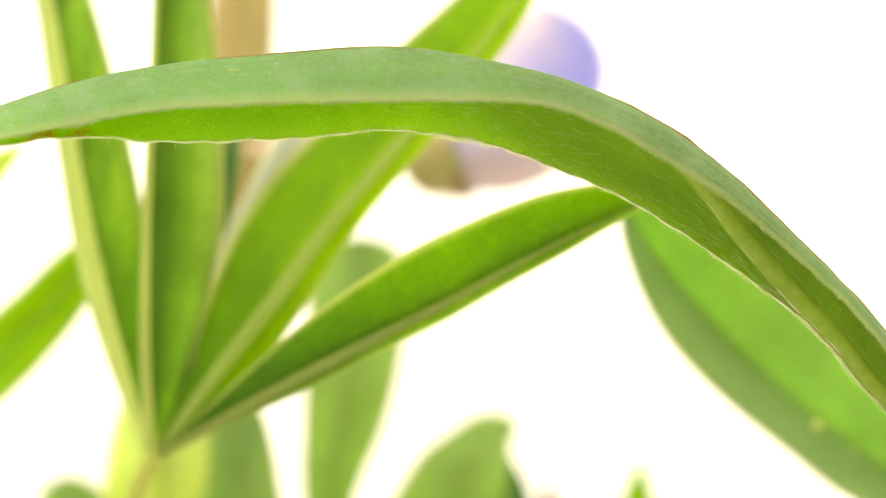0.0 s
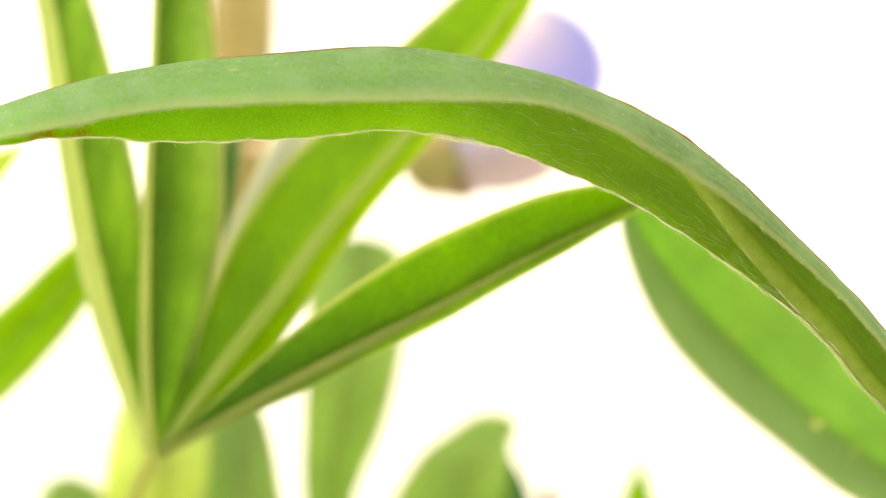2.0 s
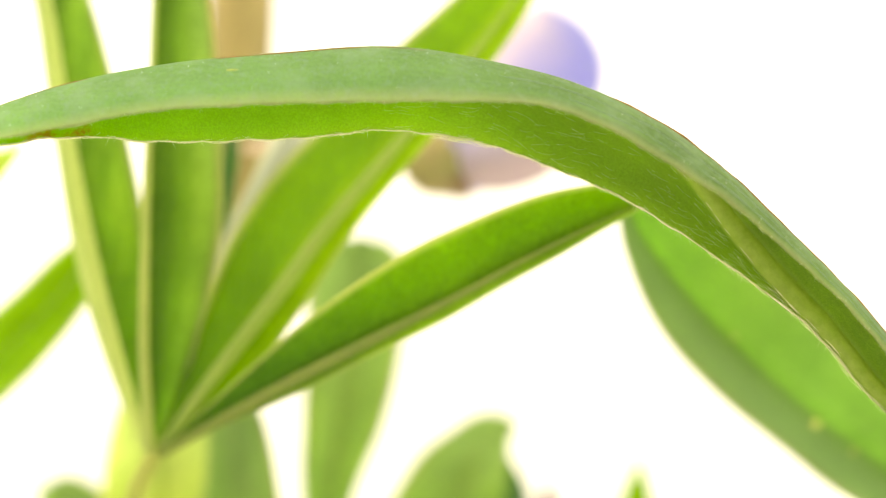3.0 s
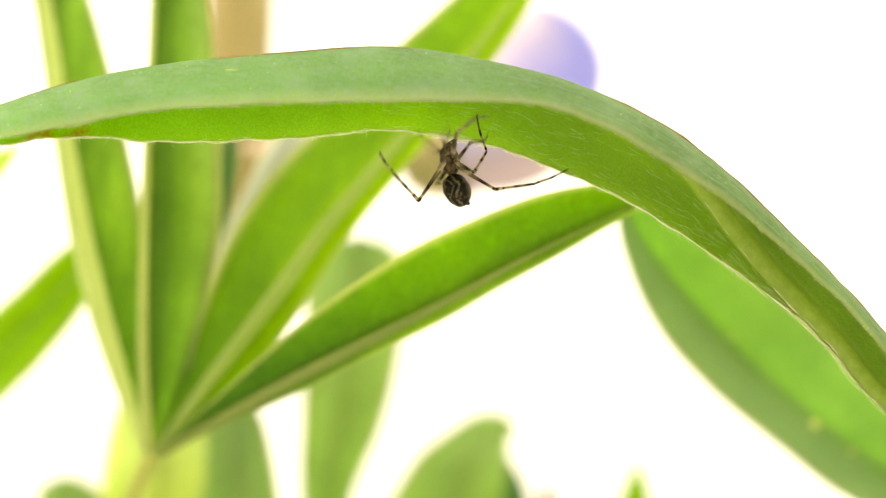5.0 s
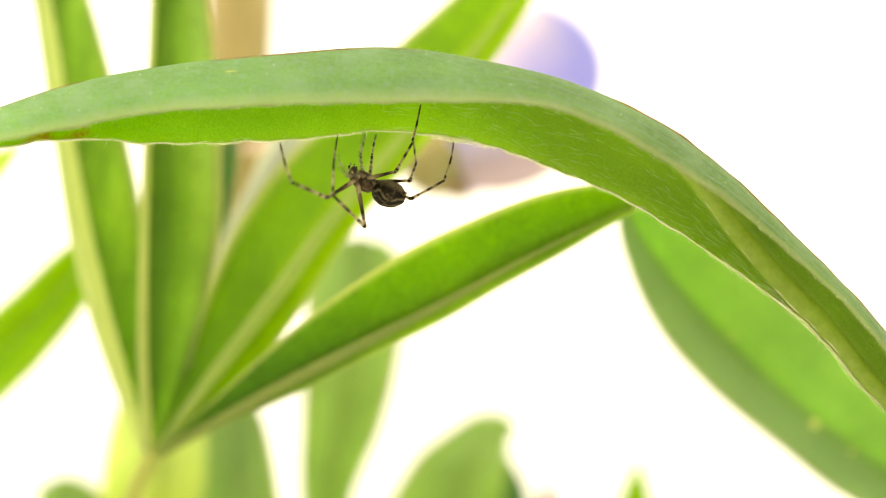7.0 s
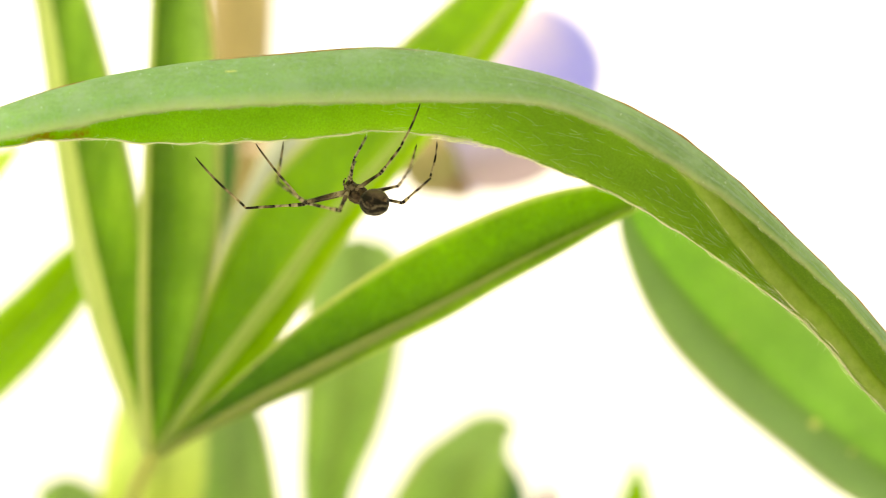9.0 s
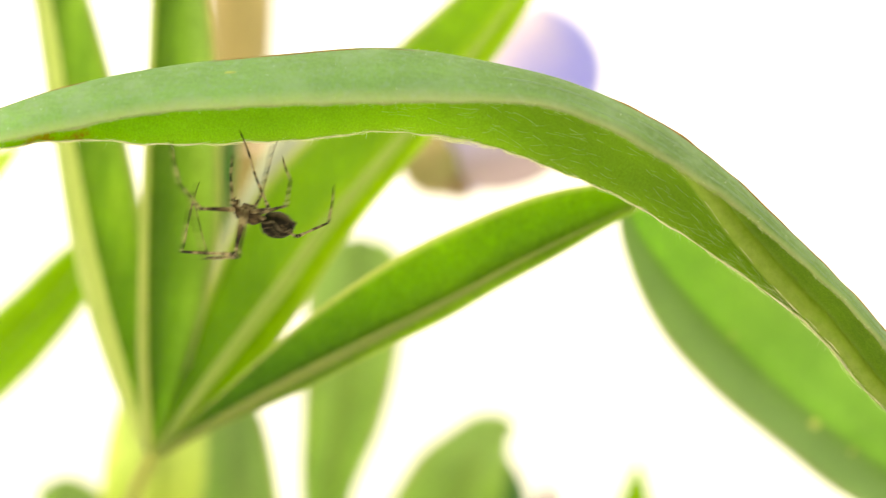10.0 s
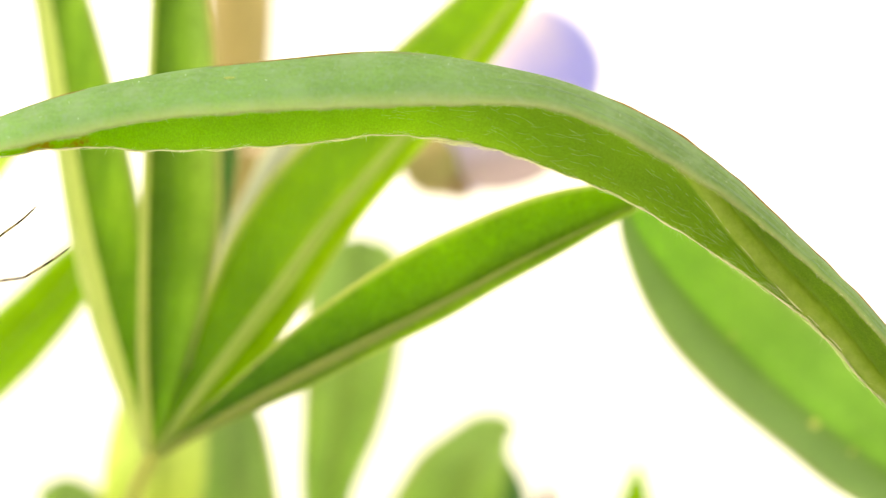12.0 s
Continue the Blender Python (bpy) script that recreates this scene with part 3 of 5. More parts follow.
    stalk("leaf_stalk", [(63.2, 34, -35.4), (57.83, 36, -54.24), (20.54, 40, -94.83), ROOT], [0.9, 1.0, 1.1, 1.3], M_STALK)
    stalk("leaf_stalk", [(-67.85, 40, -3.83), (-71.46, 42, -30.26), (-56.42, 44, -77.48), ROOT], [0.6, 0.9, 1.1, 1.3], M_STALK)
    for top, mid in (((-14.77, 64, -53.22), (-15.05, 46, -71.78)), ((-1.89, 70, -55.17), (-5.83, 46, -71.78)), ((9.44, 68, -54.52), (2.03, 46, -71.78)), ((16.24, 74, -56.46), (6.37, 46, -71.78)), ((26.21, 68, -54.52), (13.69, 46, -71.78)), ((-48.27, 64, -53.22), (-38.91, 46, -71.78)), ((-34.86, 52, -49.33), (-31.31, 46, -71.78)), ((-25.01, 48, -48.03), (-24.27, 46, -71.78))):
        stalk("leaf_stalk", [top, mid, ROOT], [0.7, 1.0, 1.3], M_STALK)


def build_flower():
    flower = stalk("flower", [(-26.07, 56, 17.45), (-15.81, 52, 15.24), (-7.19, 49, 12.17), (-2.23, 50, 10.86)], [0.9, 0.8, 0.8, 0.9], M_STALK, "violet pea-like flower on a short stalk")
    def petal(name, spine, widths, material, label, **shape):
        rows, _ = blade(spine, widths, across=13, along=30, **shape)
        part(name, sheet(rows, 0.25, BASE), material, flower, label)
    petal("banner_petal", [(1.61, 58, 7.26), (4.9, 60, 13.3), (8.62, 60, 19.6), (11.5, 60, 25.2), (12.8, 59, 29.0), (13.2, 58, 31.8)], [1.5, (5.4, 6.8), (7.4, 9.4), (7.0, 10.6), (4.6, 7.4), 0.4], M_BANNER, "violet-blue banner petal, paler on one side", fold=8, curl=0.12, facing=(0.1, -1, 0), wave=0.15, seed=31)
    petal("wing_petal", [(-0.62, 48, 10.03), (2.46, 47, 10.9), (6.51, 46, 11.7), (10.57, 46, 13.6), (14.0, 47, 16.6), (16.0, 49, 19.2)], [1.2, 3.4, 4.9, 5.2, 3.8, 0.8], M_WING, "pale violet wing petal", fold=-20, curl=-0.15, facing=(0.1, -1, 0), wave=0.15, seed=32)
    petal("wing_petal", [(-0.64, 53, 10.51), (2.57, 54, 11.4), (6.91, 55, 12.6), (11.23, 55, 14.9), (14.6, 55, 17.8), (16.6, 54, 20.2)], [1.2, 3.4, 4.9, 5.2, 3.8, 0.8], M_WING, "pale violet wing petal", fold=20, curl=0.15, facing=(0.1, -1, 0), wave=0.15, seed=33)
    part("keel", tube([(-0.97, 50, 10.6), (4.6, 50, 11.2), (10.17, 50, 12.4), (14, 50, 16.2)], [1.5, 2.6, 2.2, 0.4], 14, BASE), M_WING, flower, "pale keel")
    part("calyx", tube([(-3.6, 50, 13.2), (-2.0, 50, 11.6), (0.3, 50, 9.6), (2.1, 50, 7.9)], [1.8, 3.8, 3.8, 2.0], 16, BASE), M_CALYX, flower, "olive-brown calyx")
    part("calyx_lip", tube([(1.0, 49.5, 9.4), (2.0, 49, 8.0), (2.9, 49, 6.9), (3.3, 49, 6.4)], [1.5, 1.9, 1.2, 0.3], 14, BASE), M_LIP, flower, "reddish-brown lip of the calyx")
    part("bud", tube([(-25.31, 54, 12.8), (-20.7, 42, 11.8), (-18.19, 38, 11.47), (-16.91, 38, 11.21)], [0.4, 0.9, 1.1, 0.3], 12, BASE), M_PINK, flower, "small pink bud")


# ---- the arched leaflet in focus: its near half is short and slopes forward, its far half hangs down behind ----
ARCH = [  # ridge x, z; from it to the near margin dx, dz; to the far margin dx, dz
    (-40.58, 9.95, 1.60, -1.97, -0.85, -2.08),
    (-31.29, 13.25, 1.15, -3.66, -0.89, -3.91),
    (-22.47, 15.05, 0.89, -4.04, -0.57, -6.00),
    (-13.18, 15.99, 0.52, -4.53, -0.28, -6.75),
    (-3.90, 16.48, -0.07, -4.84, -0.32, -6.53),
    (4.92, 15.10, -1.09, -3.47, -1.79, -6.15),
    (12.81, 12.78, -2.74, -1.99, -3.52, -5.95),
    (20.71, 8.31, -3.72, -1.00, -4.31, -4.76),
    (26.69, 3.02, -2.66, -0.30, -3.04, -4.11),
    (33.05, -3.44, -1.88, -0.08, -2.66, -2.91),
    (39.54, -10.80, -1.73, 0.32, -2.05, -3.13),
    (43.70, -16.40, -1.65, 0.71, -1.23, -2.51),
]
RIB_AT = [0.3, 0.3, 0.3, 0.3, 0.3, 0.3, 0.2, 0.2, 0.49, 0.76, 0.85, 0.85]
PIVOT = Vector((16.99, 0, 7.94)) * MM - Vector(BASE)


def build_arched_leaflet():
    n, near_n, far_n = 110, 27, 36
    rows = spline(ARCH, n)
    for i in range(n + 1):  # an uneven crest towards the foot
        rows[i, 1] += (0.8 * noise.noise(Vector((i * 0.16, 9.3, 0))) + 0.4 * noise.noise(Vector((i * 0.5, 2.3, 0)))) * max(0.0, i / n - 0.45)
    rib_at = spline([[v] for v in RIB_AT], n)[:, 0]
    grid, rib, near_edge, far_edge = [], [], [], []
    for i, (x, z, ax, az, bx, bz) in enumerate(rows):
        u = i / n
        wob = 0.03 * math.sin(i * 0.9) + 0.15 * noise.noise(Vector((i * 1.3, 1.1, 0))) + 0.12 * noise.noise(Vector((i * 0.23, 3.1, 0)))
        wob2 = 0.12 * noise.noise(Vector((i * 0.31, 7.7, 0))) + 0.05 * math.sin(i * 1.7)
        deep = 3.6 * min(1.0, math.hypot(ax, az) / 3.0) + 0.4
        row = []
        for k in range(near_n, 0, -1):
            a = k / near_n * radians(82)
            f = (1 - math.cos(a)) / (1 - math.cos(radians(82)))
            row.append((x + ax * f, -deep * math.sin(a), z + (az + wob * k / near_n) * f))
        half = (0.22 + 0.75 * min(1.0, max(0.0, (u - 0.4) / 0.4))) / max(0.6, math.hypot(bx, bz))
        lo, hi = max(0.02, rib_at[i] - half), min(0.98, rib_at[i] + half)
        for k in range(far_n + 1):  # columns 10 to 20 run over the midrib, a low rounded ridge
            f = lo * k / 10 if k < 10 else lo + (hi - lo) * (k - 10) / 10 if k < 20 else hi + (1 - hi) * (k - 20) / (far_n - 20)
            a = math.acos(1 - f * (1 - math.cos(radians(118))))
            s = max(-1.0, min(1.0, (k - 15) / 5))
            up = (0.12 + 0.5 * min(1.0, max(0.0, (u - 0.4) / 0.4))) * (1 - s * s) ** 1.3
            row.append((x + bx * f, 2.4 * math.sin(a) - up, z + (bz + wob2 * f) * f + 0.05 * noise.noise(Vector((i * 0.3, f * 5, 5)))))
        grid.append(row)
        near_edge.append(row[0])
        far_edge.append(row[-1])
        rib.append((row[near_n + 19][0], row[near_n + 19][1] - 0.12, row[near_n + 19][2]))
    leaf = part("arched_leaflet", sheet(grid, 0.24, BASE), M_FRONT, plant, "arched blue-green leaflet with a bright hairy underside", under=M_UNDER)
    uneven = random.Random(9)
    part("midrib", tube(rib[60:95], [0.01] + [uneven.uniform(0.015, 0.075) for _ in range(44)], 6, BASE, n=2 * n), M_EDGE, leaf, "thin pale line along the midrib")
    part("margin", tube(near_edge, [uneven.uniform(0.02, 0.13) for _ in range(110)], 7, BASE, n=2 * n), M_MARGIN, leaf, "pale thickened margin")
    part("margin", tube(far_edge, [uneven.uniform(0.02, 0.10) * (1 if k < 78 else 0.4) for k in range(90)], 7, BASE, n=2 * n), M_EDGE, leaf, "dry whitish margin")
    slope = np.gradient(rows[:, :2], axis=0)
    slope /= np.linalg.norm(slope, axis=1, keepdims=True)
    ridge = [(q[near_n - 6][0] - d[1] * 0.13, q[near_n - 6][1], q[near_n - 6][2] + d[0] * 0.13) for q, d in zip(grid, slope)]
    for first, last, most in ((2, 14, 0.08), (24, 44, 0.07), (int(n * 0.56), n - 2, 0.16)):  # the rim runs along three stretches of the crest
        part("rim", tube(ridge[first:last], [0.01] + [uneven.uniform(0.015, most) for _ in range(max(4, (last - first) // 2))] + [0.01], 6, BASE, n=4 * (last - first)), M_RUSTY, leaf, "thin reddish-brown rim")
    for col, first in ((6, 58), (11, 50), (16, 54), (20, 62)):  # fine nerves along the near half
        nerve = [(q[col][0], q[col][1] - 0.1, q[col][2] + 0.07) for q in grid[first:n - 3]]
        part("nerve", tube(nerve, [0.01] + [uneven.uniform(0.02, 0.06) for _ in range(26)] + [0.01], 6, BASE, n=2 * n), M_NERVE, leaf, "fine pale nerve")
    # hairs: along the far margin, over the underside, and a few on the ridge
    rnd = random.Random(5)
    bm = bmesh.new()
    def hair(p, d, length, bend, r):
        d = Vector(d).normalized()
        b = Vector(bend)
        q = [Vector(p) + d * (length * s) + b * (length * s * s) for s in (0, 0.5, 1)]
        tube([tuple(v) for v in q], [r, r * 0.75, r * 0.2], 3, BASE, bm, n=3)
    g = np.array(grid)
    for _ in range(520):
        i = rnd.randrange(2, n - 3)
        e = g[i, -1] + (g[i + 1, -1] - g[i, -1]) * rnd.random()
        t = g[i + 1, -1] - g[i, -1]
        along = rnd.choice((-1, 1, 1, 1))
        hair(e + np.array((0, rnd.uniform(-0.1, 0.1), rnd.uniform(-0.05, 0.12))), Vector(t).normalized() * along + Vector((0, rnd.uniform(-0.3, 0.1), rnd.uniform(-0.14, 0.12))), rnd.uniform(0.3, 1.0), (0, rnd.uniform(-0.2, 0.2), rnd.uniform(-0.12, 0.25)), 0.017)
    for _ in range(90):  # single hairs that stand off the far margin
        i = rnd.randrange(4, n - 4)
        e = g[i, -1] + (g[i + 1, -1] - g[i, -1]) * rnd.random()
        hair(e, Vector((rnd.uniform(-0.6, 0.5), -0.2, -1)), rnd.uniform(0.25, 0.8), (rnd.uniform(-0.4, 0.4), 0, rnd.uniform(-0.1, 0.2)), 0.017)
    for _ in range(430):
        i = min(n - 3, int(n * (0.36 + 0.60 * rnd.random() ** 1.15)))
        k = near_n + rnd.choice((rnd.randrange(3, 10) if i < n * 0.66 else rnd.randrange(20, far_n + 1), rnd.randrange(20, far_n + 1), rnd.randrange(20, far_n + 1)))
        e = g[i, k] + (g[i + 1, k] - g[i, k]) * rnd.random() + (g[i, k - 1] - g[i, k]) * rnd.random()
        t = Vector(g[i + 1, k] - g[i, k]).normalized()
        hair(e + np.array((0, -0.13, 0)), t + Vector((0, -0.12, rnd.uniform(-0.35, 0.15))), rnd.uniform(0.5, 1.8), (0, -0.05, rnd.uniform(-0.25, 0.5)), 0.0105)
    for _ in range(420):  # fuzz of the near margin
        i = rnd.randrange(2, n - 8)
        e = g[i, 0] + (g[i + 1, 0] - g[i, 0]) * rnd.random()
        t = Vector(g[i + 1, 0] - g[i, 0]).normalized()
        hair(e, t * rnd.uniform(-0.6, 1.0) + Vector((0, rnd.uniform(-0.6, 0.1), rnd.uniform(-1.0, 0.1))), rnd.uniform(0.15, 0.45), (0, 0, 0.1), 0.014)
    for _ in range(170):
        i = rnd.randrange(int(n * 0.25), n - 3)
        k = near_n - rnd.randrange(0, 9)
        e = g[i, k] + (g[i + 1, k] - g[i, k]) * rnd.random()
        t = Vector(g[i + 1, k] - g[i, k]).normalized()
        hair(e + np.array((0, 0, 0.05)), t * rnd.uniform(0.3, 1.2) + Vector((0, -0.2, rnd.uniform(0.1, 0.6))), rnd.uniform(0.12, 0.5), (0, 0, 0.1), 0.011)
    tagged(part("hairs", bm, M_HAIR, leaf, "fine white hairs"), kind="stuff")
    bm = bmesh.new()  # silk: strands that cling to the far margin, and a tangle at its middle
    for k in range(100):
        if k < 70:
            i, run, loose = rnd.randrange(4, n - 14), rnd.randrange(3, 9), 0.17
        else:
            i, run, loose = rnd.randrange(43, 49), rnd.randrange(2, 6), 0.4
        at = [g[i + q, -1] + np.array((rnd.uniform(-0.3, 0.3), rnd.uniform(-0.15, 0.1), rnd.uniform(-loose, loose * 0.5))) for q in range(0, run + 1)]
        tube([tuple(v) for v in at], [0.010, 0.016, 0.010], 3, BASE, bm, n=5 * run)
    tagged(part("silk", bm, M_HAIR, leaf, "fine tangled white silk strands"), kind="stuff")
    bm = bmesh.new()
    for _ in range(130):
        i = rnd.randrange(2, n - 3)
        k = rnd.randrange(1, near_n)
        e = Vector(g[i, k] + (g[i + 1, k] - g[i, k]) * rnd.random() + (g[i, k + 1] - g[i, k]) * rnd.random()) + Vector((0, -0.1, 0.1))
        r = rnd.uniform(0.015, 0.045)
        bmesh.ops.create_icosphere(bm, subdivisions=1, radius=r * MM, matrix=Matrix.Translation(e * MM - Vector(BASE)))
    tagged(part("specks", bm, M_HAIR, leaf, "tiny pale specks"), kind="stuff")
    bm = ovoid((0.55, 0.05, 0.1), segs=12, rings=8)
    bmesh.ops.translate(bm, verts=bm.verts, vec=Vector(grid[26][12]) * MM + Vector((0, -0.00008, 0.00008)) - Vector(BASE))
    part("fleck", bm, M_LIME, leaf, "small yellowish scar")
    stalk("leaf_stalk", [grid[-2][near_n + 15], (44.76, 3, -20.04), (51.88, 10, -36.21), (23.45, 38, -93.47), ROOT], [0.9, 0.95, 1.0, 1.2, 1.3], M_STALK)
    return leaf


build_plant()
build_flower()
arched = build_arched_leaflet()


# ---- the spider: local x to its head, z to its back; it hangs back down ----
HIP = [(0.62, 0.5), (0.28, 0.6), (-0.08, 0.6), (-0.45, 0.5)]
LENGTHS = [(4.8, 4.6, 6.2), (4.5, 4.2, 5.8), (2.8, 2.7, 3.9), (3.9, 3.4, 4.5)]


def build_spider():
    spider = new("spider")
    tagged(spider, "small dark brown spider with straw-coloured, dark-ringed legs", "spider")
    bm = ovoid((1.15, 0.82, 0.72), (0.0, 0, 0), 0.18, bumps=0.12)
    for v in bm.verts:
        v.co.z += 0.00018 * max(0.0, v.co.x / 0.0011)
    part("cephalothorax", bm, M_SHELL, spider)
    bm = ovoid((1.42, 1.09, 1.12), (-2.5, 0, 0.0), -0.06, bumps=0.06)
    for v in bm.verts:
        v.co.z += 0.1 * (v.co.x + 2.5 * MM)  # tail end tipped towards the belly side
    belly = part("abdomen", bm, M_ABDOMEN, spider, "round dark abdomen with pale wavy marks")
    part("spinnerets", tube([(-3.55, 0, -0.48), (-3.78, 0, -0.62), (-3.9, 0, -0.7)], [0.28, 0.2, 0.08], 8), M_SHELL, belly)
    part("pedicel", tube([(-0.8, 0, 0), (-1.1, 0, 0.05), (-1.5, 0, 0.15)], [0.28, 0.22, 0.35], 8), M_SHELL, spider)
    for s in (-1, 1):
        part("chelicera", tube([(1.0, 0.2 * s, 0.05), (1.22, 0.22 * s, -0.2), (1.25, 0.2 * s, -0.6), (1.18, 0.12 * s, -0.85)], [0.25, 0.3, 0.22, 0.06], 8), M_SHELL, spider)
        part("pedipalp", tube([(0.85, 0.4 * s, -0.2), (1.2, 0.52 * s, -0.4), (1.45, 0.48 * s, -0.45), (1.58, 0.4 * s, -0.7), (1.55, 0.32 * s, -0.95)], [0.11, 0.1, 0.09, 0.09, 0.05], 8), M_THIGH, spider)
        for x, z in ((1.1, 0.32), (0.92, 0.5)):
            bm = ovoid((0.09, 0.09, 0.09), (x, 0.18 * s, z), segs=8, rings=6)
            part("eye", bm, M_EYE, spider)
    part("sternum", ovoid((0.72, 0.5, 0.2), (0.1, 0, -0.62), segs=16, rings=10, bumps=0.1), M_SHELL, spider, "dark brown breast plate")
    for s in (-1, 1):
        for x, y in HIP:  # the stout pale first joints of the legs
            part("coxa", tube([(x * 0.75 - 0.02, 0.22 * s, -0.42), (x * 0.9, (y - 0.14) * s, -0.42), (x, y * s, -0.24)], [0.2, 0.25, 0.19], 9), M_COXA, spider)
    legs = []
    for s in (-1, 1):
        for i in range(4):
            a, b, c = LENGTHS[i]
            k = 1.0 if i < 2 else 0.9
            femur = part("leg", tube([(-0.15, 0, 0), (0.2, 0, 0), (a * 0.35, 0, 0), (a * 0.8, 0, 0), (a, 0, 0)], [0.14 * k, 0.17 * k, 0.2 * k, 0.14 * k, 0.16 * k], 9, n=22), M_THIGH, spider)
            bm = tube([(-0.08, 0, 0), (0.15, 0, 0), (b * 0.2, 0, 0), (b * 0.28, 0, 0), (b * 0.6, 0, 0), (b, 0, 0)], [0.12 * k, 0.17 * k, 0.15 * k, 0.105 * k, 0.13 * k, 0.1 * k], 8, n=22)
            tibia = part("tibia", bm, M_BANDED, femur)
            bm = tube([(-0.05, 0, 0), (c * 0.1, 0, 0), (c * 0.5, 0, 0.12), (c * 0.85, 0, 0.08), (c, 0, 0)], [0.09 * k, 0.11 * k, 0.1 * k, 0.08 * k, 0.04 * k], 7, n=24)
            foot = part("metatarsus", bm, M_TOE, femur)
            legs.append((i, s, femur, tibia, foot))
    return spider, legs


spider, legs = build_spider()


# ---- what moves ----
STEPS = []


def step(t, head, rear, *joints):
    """At t seconds: the places of head and abdomen, and of knee, ankle and toe of each leg, in millimetres."""
    STEPS.append((t, [Vector(head), Vector(rear)] + [Vector(j) for leg in joints for j in leg]))


def motions():
    # the arched leaflet sinks as the spider walks out on it
    def sag(deg, turn=0.0):
        return Matrix.Translation(PIVOT) @ Euler((0, radians(deg), radians(turn))).to_matrix().to_4x4() @ Matrix.Translation(-PIVOT)
    walk(arched, [(0.0, sag(0)), (4.8, sag(0)), (6.0, sag(-0.08)), (7.0, sag(-0.22)), (9.5, sag(-0.2)), (10.0, sag(-0.32)), (10.5, sag(-0.52)), (11.0, sag(-0.75)), (11.5, sag(-0.95)), (12.0, sag(-1.08))])

    step(3.20, (16.53, 6.00, 7.82), (18.67, 5.70, 6.29),
         ((11.86, 3.86, 9.89), (7.49, 4.00, 11.30), (1.43, 3.88, 12.63)),
         ((12.44, 5.65, 10.38), (8.47, 5.77, 11.77), (2.84, 5.65, 13.14)),
         ((18.43, 4.21, 6.15), (20.49, 3.88, 4.43), (23.48, 3.24, 2.00)),
         ((19.75, 4.77, 5.10), (22.41, 4.25, 3.05), (25.80, 3.72, 0.15)),
         ((12.09, 5.05, 10.30), (7.72, 5.19, 11.71), (1.68, 5.06, 13.12)),
         ((12.74, 6.80, 10.60), (8.79, 6.92, 12.04), (3.16, 6.80, 13.44)),
         ((19.14, 7.35, 6.62), (21.22, 7.01, 4.94), (24.23, 6.37, 2.54)),
         ((20.31, 6.97, 5.62), (22.97, 6.46, 3.56), (26.35, 5.63, 0.70)))
    step(4.30, (16.53, 6.00, 7.82), (18.67, 5.70, 6.29),
         ((11.86, 3.86, 9.89), (7.49, 4.00, 11.30), (1.43, 3.88, 12.63)),
         ((12.44, 5.65, 10.38), (8.47, 5.77, 11.77), (2.84, 5.65, 13.14)),
         ((18.43, 4.21, 6.15), (20.49, 3.88, 4.43), (23.48, 3.24, 2.00)),
         ((19.75, 4.77, 5.10), (22.41, 4.25, 3.05), (25.80, 3.72, 0.15)),
         ((12.09, 5.05, 10.30), (7.72, 5.19, 11.71), (1.68, 5.06, 13.12)),
         ((12.74, 6.80, 10.60), (8.79, 6.92, 12.04), (3.16, 6.80, 13.44)),
         ((19.14, 7.35, 6.62), (21.22, 7.01, 4.94), (24.23, 6.37, 2.54)),
         ((20.31, 6.97, 5.62), (22.97, 6.46, 3.56), (26.35, 5.63, 0.70)))
    step(4.42, (11.12, 6.00, 9.89), (13.40, 5.81, 8.55),
         ((6.30, 4.26, 11.96), (1.88, 4.14, 13.24), (-4.17, 3.65, 14.49)),
         ((7.12, 4.38, 12.36), (3.18, 4.28, 13.80), (-2.45, 3.90, 15.17)),
         ((12.79, 3.98, 8.16), (14.70, 4.86, 6.47), (17.69, 5.55, 4.06)),
         ((14.55, 5.21, 7.34), (17.35, 4.82, 5.44), (20.86, 4.15, 2.71)),
         ((6.59, 7.44, 12.62), (2.17, 7.32, 13.91), (-3.87, 6.81, 15.23)),
         ((7.35, 6.55, 12.79), (3.42, 6.46, 14.27), (-2.20, 6.08, 15.65)),
         ((13.43, 7.96, 8.77), (15.14, 6.93, 6.95), (17.85, 5.65, 4.46)),
         ((14.91, 6.15, 7.72), (17.71, 5.76, 5.84), (21.26, 5.09, 3.15)))
    step(4.55, (4.78, 5.00, 8.58), (7.07, 4.92, 7.26),
         ((4.04, 3.07, 4.49), (-0.36, 3.32, 5.81), (-4.06, 2.65, 10.74)),
         ((5.01, 4.57, 4.41), (4.96, 0.51, 3.36), (4.24, 6.26, 3.16)),
         ((6.66, 2.79, 7.21), (6.20, 1.70, 9.63), (5.64, 4.70, 12.05)),
         ((8.94, 4.21, 7.30), (12.29, 3.77, 7.68), (16.14, 5.02, 9.65)),
         ((1.87, 1.97, 7.01), (-0.57, -1.34, 9.07), (-0.53, 3.67, 12.71)),
         ((4.02, 1.15, 8.97), (3.67, -3.00, 9.51), (3.86, 2.70, 10.54)),
         ((7.33, 4.31, 9.49), (7.01, 1.80, 10.44), (7.24, 5.40, 11.94)),
         ((8.84, 6.67, 9.61), (9.13, 3.32, 10.13), (9.19, 5.89, 13.82)))
